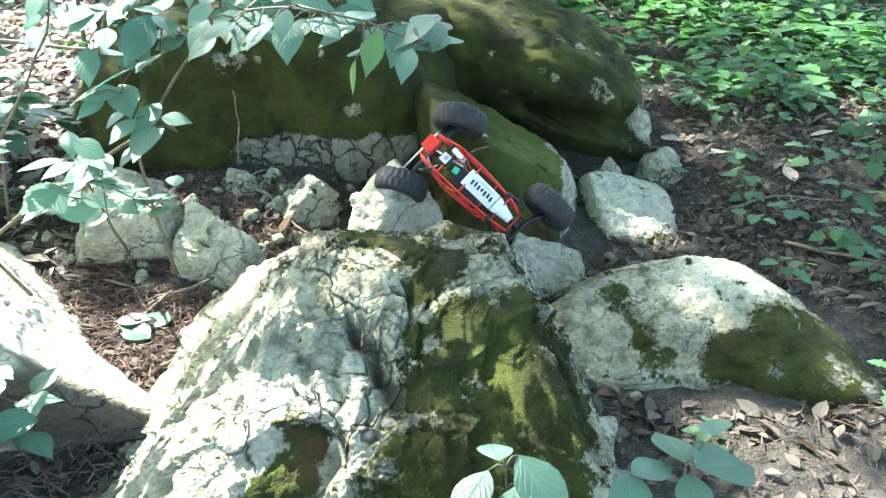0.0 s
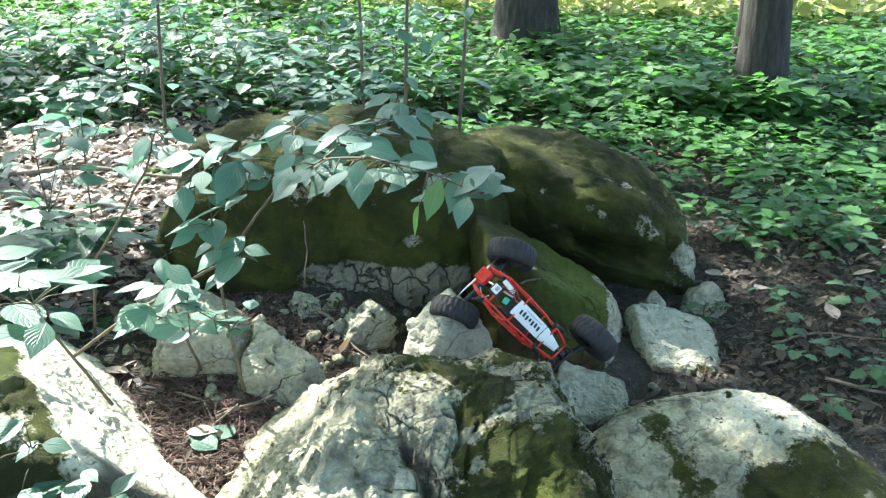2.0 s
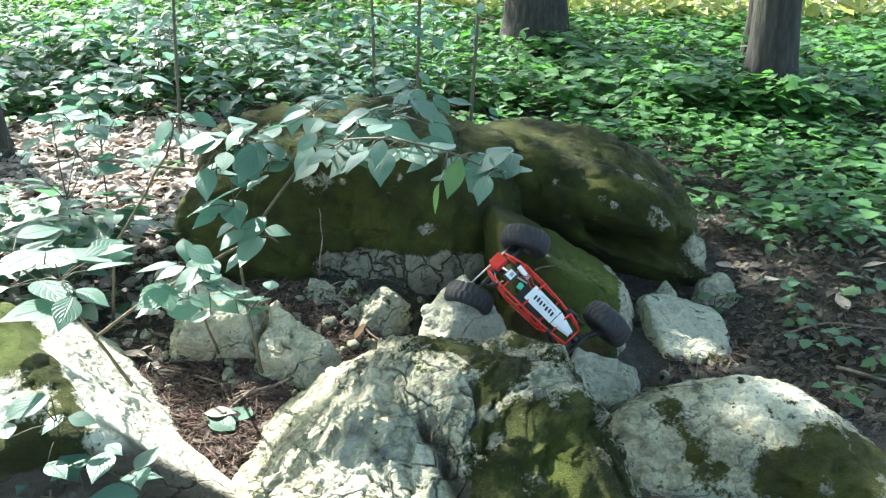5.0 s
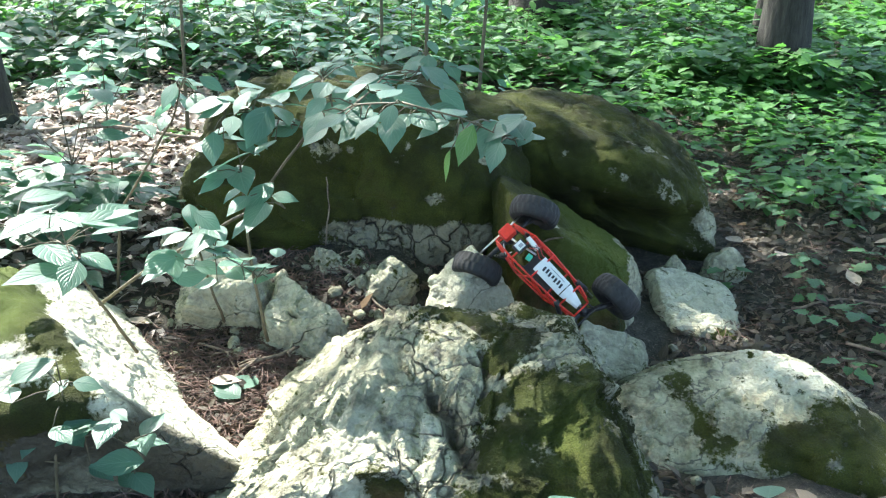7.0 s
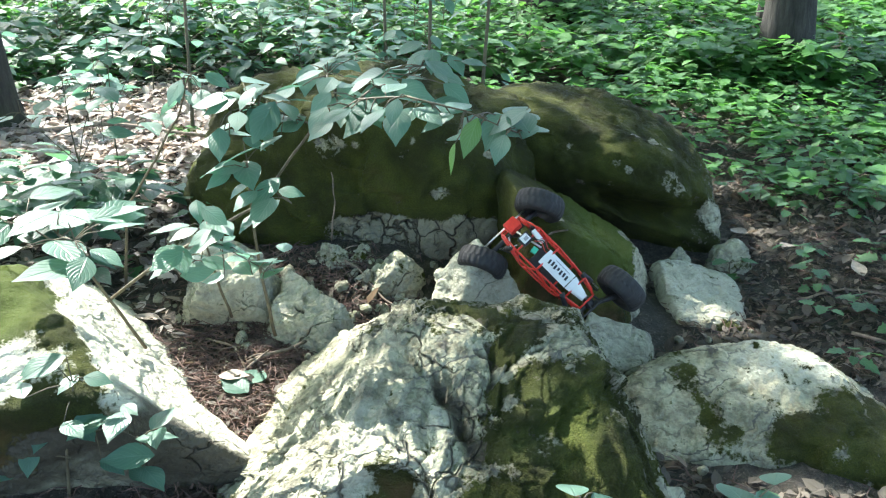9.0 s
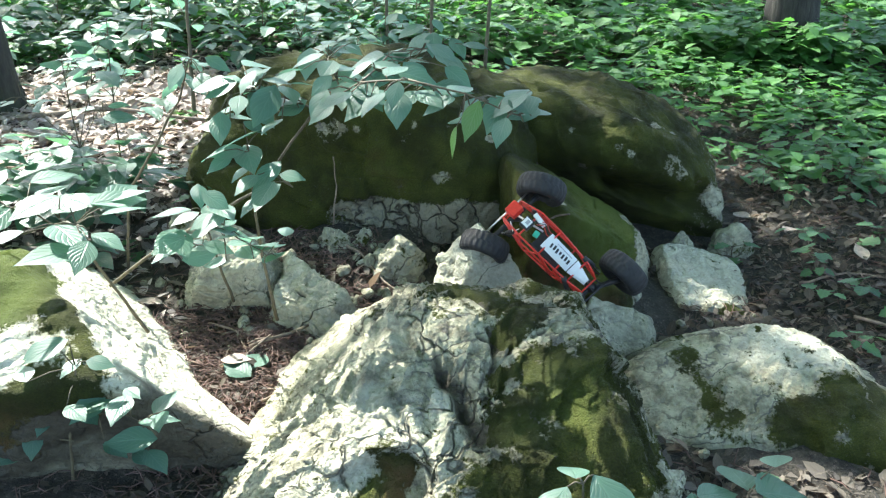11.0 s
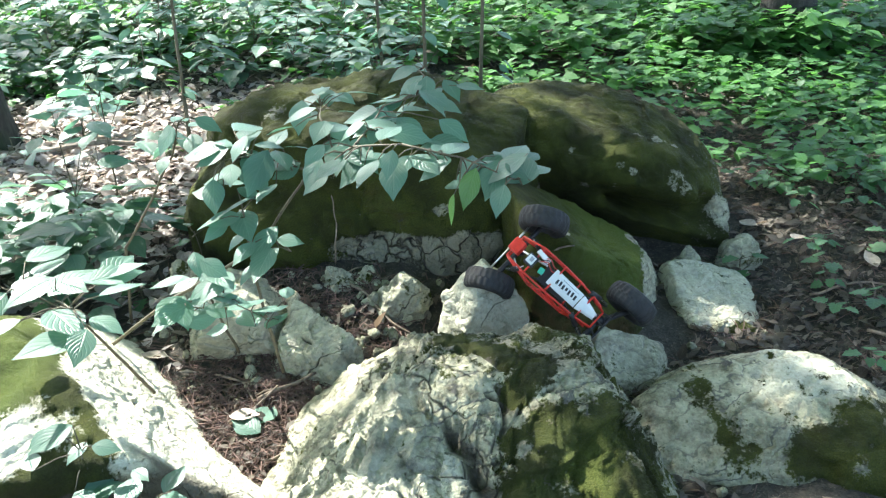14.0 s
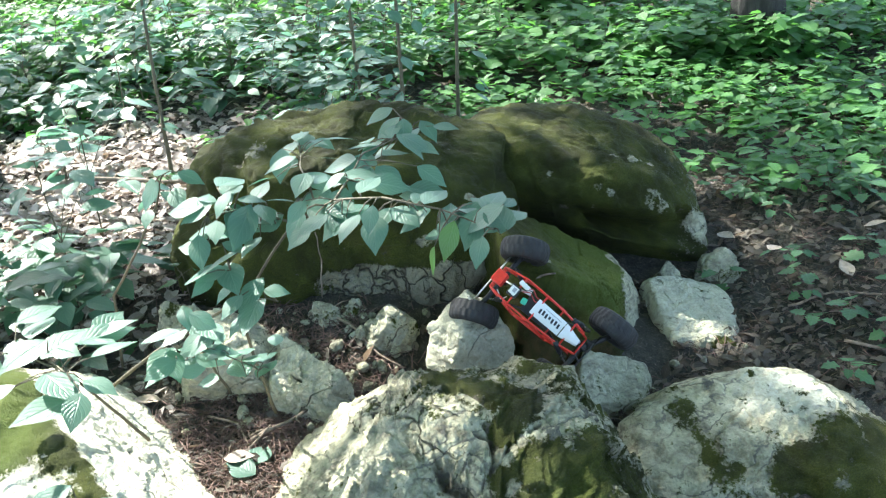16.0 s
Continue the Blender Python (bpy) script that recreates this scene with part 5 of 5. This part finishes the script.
def crawler():
    e = tagged(new("model_crawler"), "red and white radio-controlled rock crawler with black tyres, climbing on stones", "toy car")
    ty, rm = tyre_mesh(), rim_mesh()
    # wheels, each turned as its axle stands
    for name, (x, y, z), steer in (("wheel", (0.185, 0.105, 0.0), 2), ("wheel", (0.15, -0.118, -0.004), 2), ("wheel", (-0.155, 0.118, 0.004), 30), ("wheel", (-0.15, -0.120, -0.006), 26)):
        w = part("wheel", ty, e, "black lugged rubber tyre", pose(x, y, z, 0, 0, steer if y > 0 else 180 + steer))
        part("rim", rm, w, "black plastic rim")
    for x in (0.15, -0.15):
        ax = rods("axle", [[(x, -0.098, 0), (x, 0.0, 0), (0.193 if x > 0 else x, 0.082 if x > 0 else 0.098, 0)]], 0.008, BLACK, e, "black axle housing", 10)
        bm = bmesh.new()
        bmesh.ops.create_uvsphere(bm, u_segments=16, v_segments=10, radius=0.020, matrix=pose(x, 0.01, 0) @ Matrix.Diagonal((1, 0.8, 1, 1)))
        part("differential", from_bm("differential", bm, BLACK, True), ax)
        rods("steering_rod", [[(x + (0.020 if x > 0 else -0.024), -0.090, 0.012), (x + (0.024 if x > 0 else -0.024), 0.060 if x > 0 else 0.090, 0.012)]], 0.0028, BLACK if x > 0 else STEEL, ax, "black steering rod" if x > 0 else "bright steel rod")
    box("skid_plate", (0.105, 0.052, 0.012), pose(0.0, 0, 0.022), BLACK, e, bevel=0.003)
    for sx in (1, -1):
        rods("suspension_link", [[(0.045 * sx, 0.020, 0.022), (0.142 * sx, 0.055, -0.006)]], 0.003, BLACK, e)
        rods("suspension_link", [[(0.045 * sx, -0.020, 0.022), (0.142 * sx, -0.055, -0.006)]], 0.003, BLACK, e)
        rods("suspension_link", [[(0.05 * sx, 0.022, 0.045), (0.142 * sx, 0.010, 0.020)]], 0.003, STEEL, e)
        for sy in (1, -1):
            sh = rods("shock_absorber", [[(0.095 * sx, 0.040 * sy, 0.085), (0.118 * sx, 0.050 * sy, 0.045)]], 0.0075, BLACK, e, "black coil shock absorber", 12)
            rods("piston", [[(0.118 * sx, 0.050 * sy, 0.045), (0.140 * sx, 0.058 * sy, 0.010)]], 0.0025, STEEL, sh, "bright steel shaft")
            coil = [(0.095 * sx + (0.040 * sx) * k / 48, (0.040 + 0.014 * k / 48) * sy + 0.0085 * math.cos(k * 0.8), 0.085 - 0.07 * k / 48 + 0.0085 * math.sin(k * 0.8)) for k in range(0, 49)]
            part("spring", mesh_from("spring", *tube(coil, [0.0011] * 49, 5), BLACK), sh)
    # the tubular cage
    cage = []
    for s in (1, -1):
        low = [(0.150, 0.0275 * s, 0.040), (0.06, 0.0500 * s, 0.030), (-0.06, 0.0525 * s, 0.030), (-0.15, 0.0350 * s, 0.050)]
        top = [(0.150, 0.0275 * s, 0.048), (0.105, 0.0387 * s, 0.078), (0.0, 0.0450 * s, 0.104), (-0.075, 0.0450 * s, 0.112), (-0.15, 0.0350 * s, 0.080)]
        cage += [low, top, [(-0.15, 0.0350 * s, 0.050), (-0.15, 0.0350 * s, 0.080)], [(0.0, 0.0450 * s, 0.104), (0.045, 0.0513 * s, 0.031)], [(0.0, 0.0450 * s, 0.104), (-0.05, 0.0525 * s, 0.030)],
                 [(-0.075, 0.0450 * s, 0.112), (-0.06, 0.0525 * s, 0.030)], [(0.105, 0.0387 * s, 0.078), (0.06, 0.0500 * s, 0.030)], [(0.105, 0.0387 * s, 0.078), (0.135, 0.0375 * s, 0.036)]]
    for x, y, z in ((0.150, 0.0275, 0.044), (0.105, 0.0388, 0.078), (0.0, 0.045, 0.104), (-0.075, 0.045, 0.112), (-0.15, 0.035, 0.080), (-0.15, 0.035, 0.050), (0.05, 0.051, 0.030)):
        cage.append([(x, -y, z), (x, y, z)])
    for s in (1, -1):
        cage += [[(0.135, 0.034 * s, 0.056), (0.045, 0.049 * s, 0.058), (-0.06, 0.050 * s, 0.066), (-0.15, 0.035 * s, 0.064)], [(0.0, 0.045 * s, 0.104), (0.06, 0.050 * s, 0.045)], [(0.055, 0.043 * s, 0.090), (0.09, 0.045 * s, 0.034)], [(-0.075, 0.045 * s, 0.112), (-0.12, 0.044 * s, 0.042)]]
    rods("roll_cage", cage, 0.0027, RED, e, "red tubular roll cage", 8)
    # white hood in two sloping plates
    def plate(name, a, b, wa, wb, label):
        bm = bmesh.new()
        va = [bm.verts.new((a[0], y, a[1])) for y in (-wa, -0.5 * wa, 0.5 * wa, wa)]
        vb = [bm.verts.new((b[0], y, b[1])) for y in (-wb, -0.5 * wb, 0.5 * wb, wb)]
        for v in (va[0], va[3], vb[0], vb[3]):
            v.co.z -= 0.004
        fs = [bm.faces.new((va[k], vb[k], vb[k + 1], va[k + 1])) for k in range(3)]
        g = bmesh.ops.extrude_face_region(bm, geom=fs)
        bmesh.ops.translate(bm, vec=(0, 0, 0.003), verts=[v for v in g["geom"] if isinstance(v, bmesh.types.BMVert)])
        bmesh.ops.recalc_face_normals(bm, faces=bm.faces)
        return part(name, from_bm(name, bm, WHITE), e, label)
    plate("hood", (-0.012, 0.108), (0.085, 0.088), 0.024, 0.023, "white hood panel with dark lettering bars")
    plate("nose_panel", (0.088, 0.088), (0.142, 0.060), 0.023, 0.010, "white tapering nose panel")
    # lettering as plain bars across the hood
    for k in range(7):
        x = 0.010 + 0.0105 * k
        z = 0.1115 - 0.21 * (x + 0.012)
        box("marking", (0.0062, 0.014 if k != 3 else 0.009, 0.0012), pose(x, -0.002 + 0.002 * (k % 2), z + 0.0003, 0, 12, 8), BLACK, e, "dark lettering bar", 0)
    box("marking", (0.055, 0.0016, 0.0012), pose(0.046, 0.0135, 0.0996, 0, 12, 0), GREY, e, "thin grey stripe", 0)
    # what rides in the open rear
    box("battery_pack", (0.036, 0.040, 0.026), pose(-0.140, 0, 0.098, 0, -6, 0), RED, e, "red battery block", 0.004)
    recv = box("receiver_box", (0.030, 0.034, 0.020), pose(-0.082, -0.006, 0.112, 0, 6, 0), BLACK, e, "black electronics box", 0.003)
    box("sticker", (0.022, 0.024, 0.002), pose(-0.082, -0.006, 0.123, 0, 6, 0), WHITE, recv, "pale grey sticker", 0.0005)
    box("sticker_print", (0.010, 0.013, 0.0012), pose(-0.080, -0.004, 0.1245, 0, 6, 0), GREY, recv, "grey print", 0)
    box("speed_controller", (0.044, 0.013, 0.014), pose(-0.062, 0.024, 0.117, 0, 8, -6), WHITE, e, "white module", 0.002)
    box("connector", (0.016, 0.018, 0.012), pose(-0.042, -0.010, 0.110, 0, 10, 10), GREEN, e, "green plug", 0.002)
    for k in range(3):
        o = 0.006 * k
        rods("wire", [[(-0.06, 0.02 - o, 0.118), (-0.04, 0.03 - o, 0.126 + 0.3 * o), (-0.02, 0.02 - o, 0.116), (-0.005, 0.026 - o, 0.09)]], 0.0013, WIRE if k != 1 else BLACK, e, "", 6)
    rods("wire", [[(-0.125, -0.03, 0.095), (-0.10, -0.045, 0.085), (-0.09, -0.03, 0.098)]], 0.0016, STEEL, e, "pale cable", 6)
    rods("bumper", [[(0.150, -0.026, 0.040), (0.172, -0.034, 0.018), (0.172, 0.034, 0.018), (0.150, 0.026, 0.040)], [(0.150, 0, 0.044), (0.172, 0, 0.018)]], 0.003, BLACK, e, "black tubular bumper")
    e.matrix_basis = pose(0.077, 2.125, 0.172, 43.5, 30.9, -33.2)
    return e


crawler()
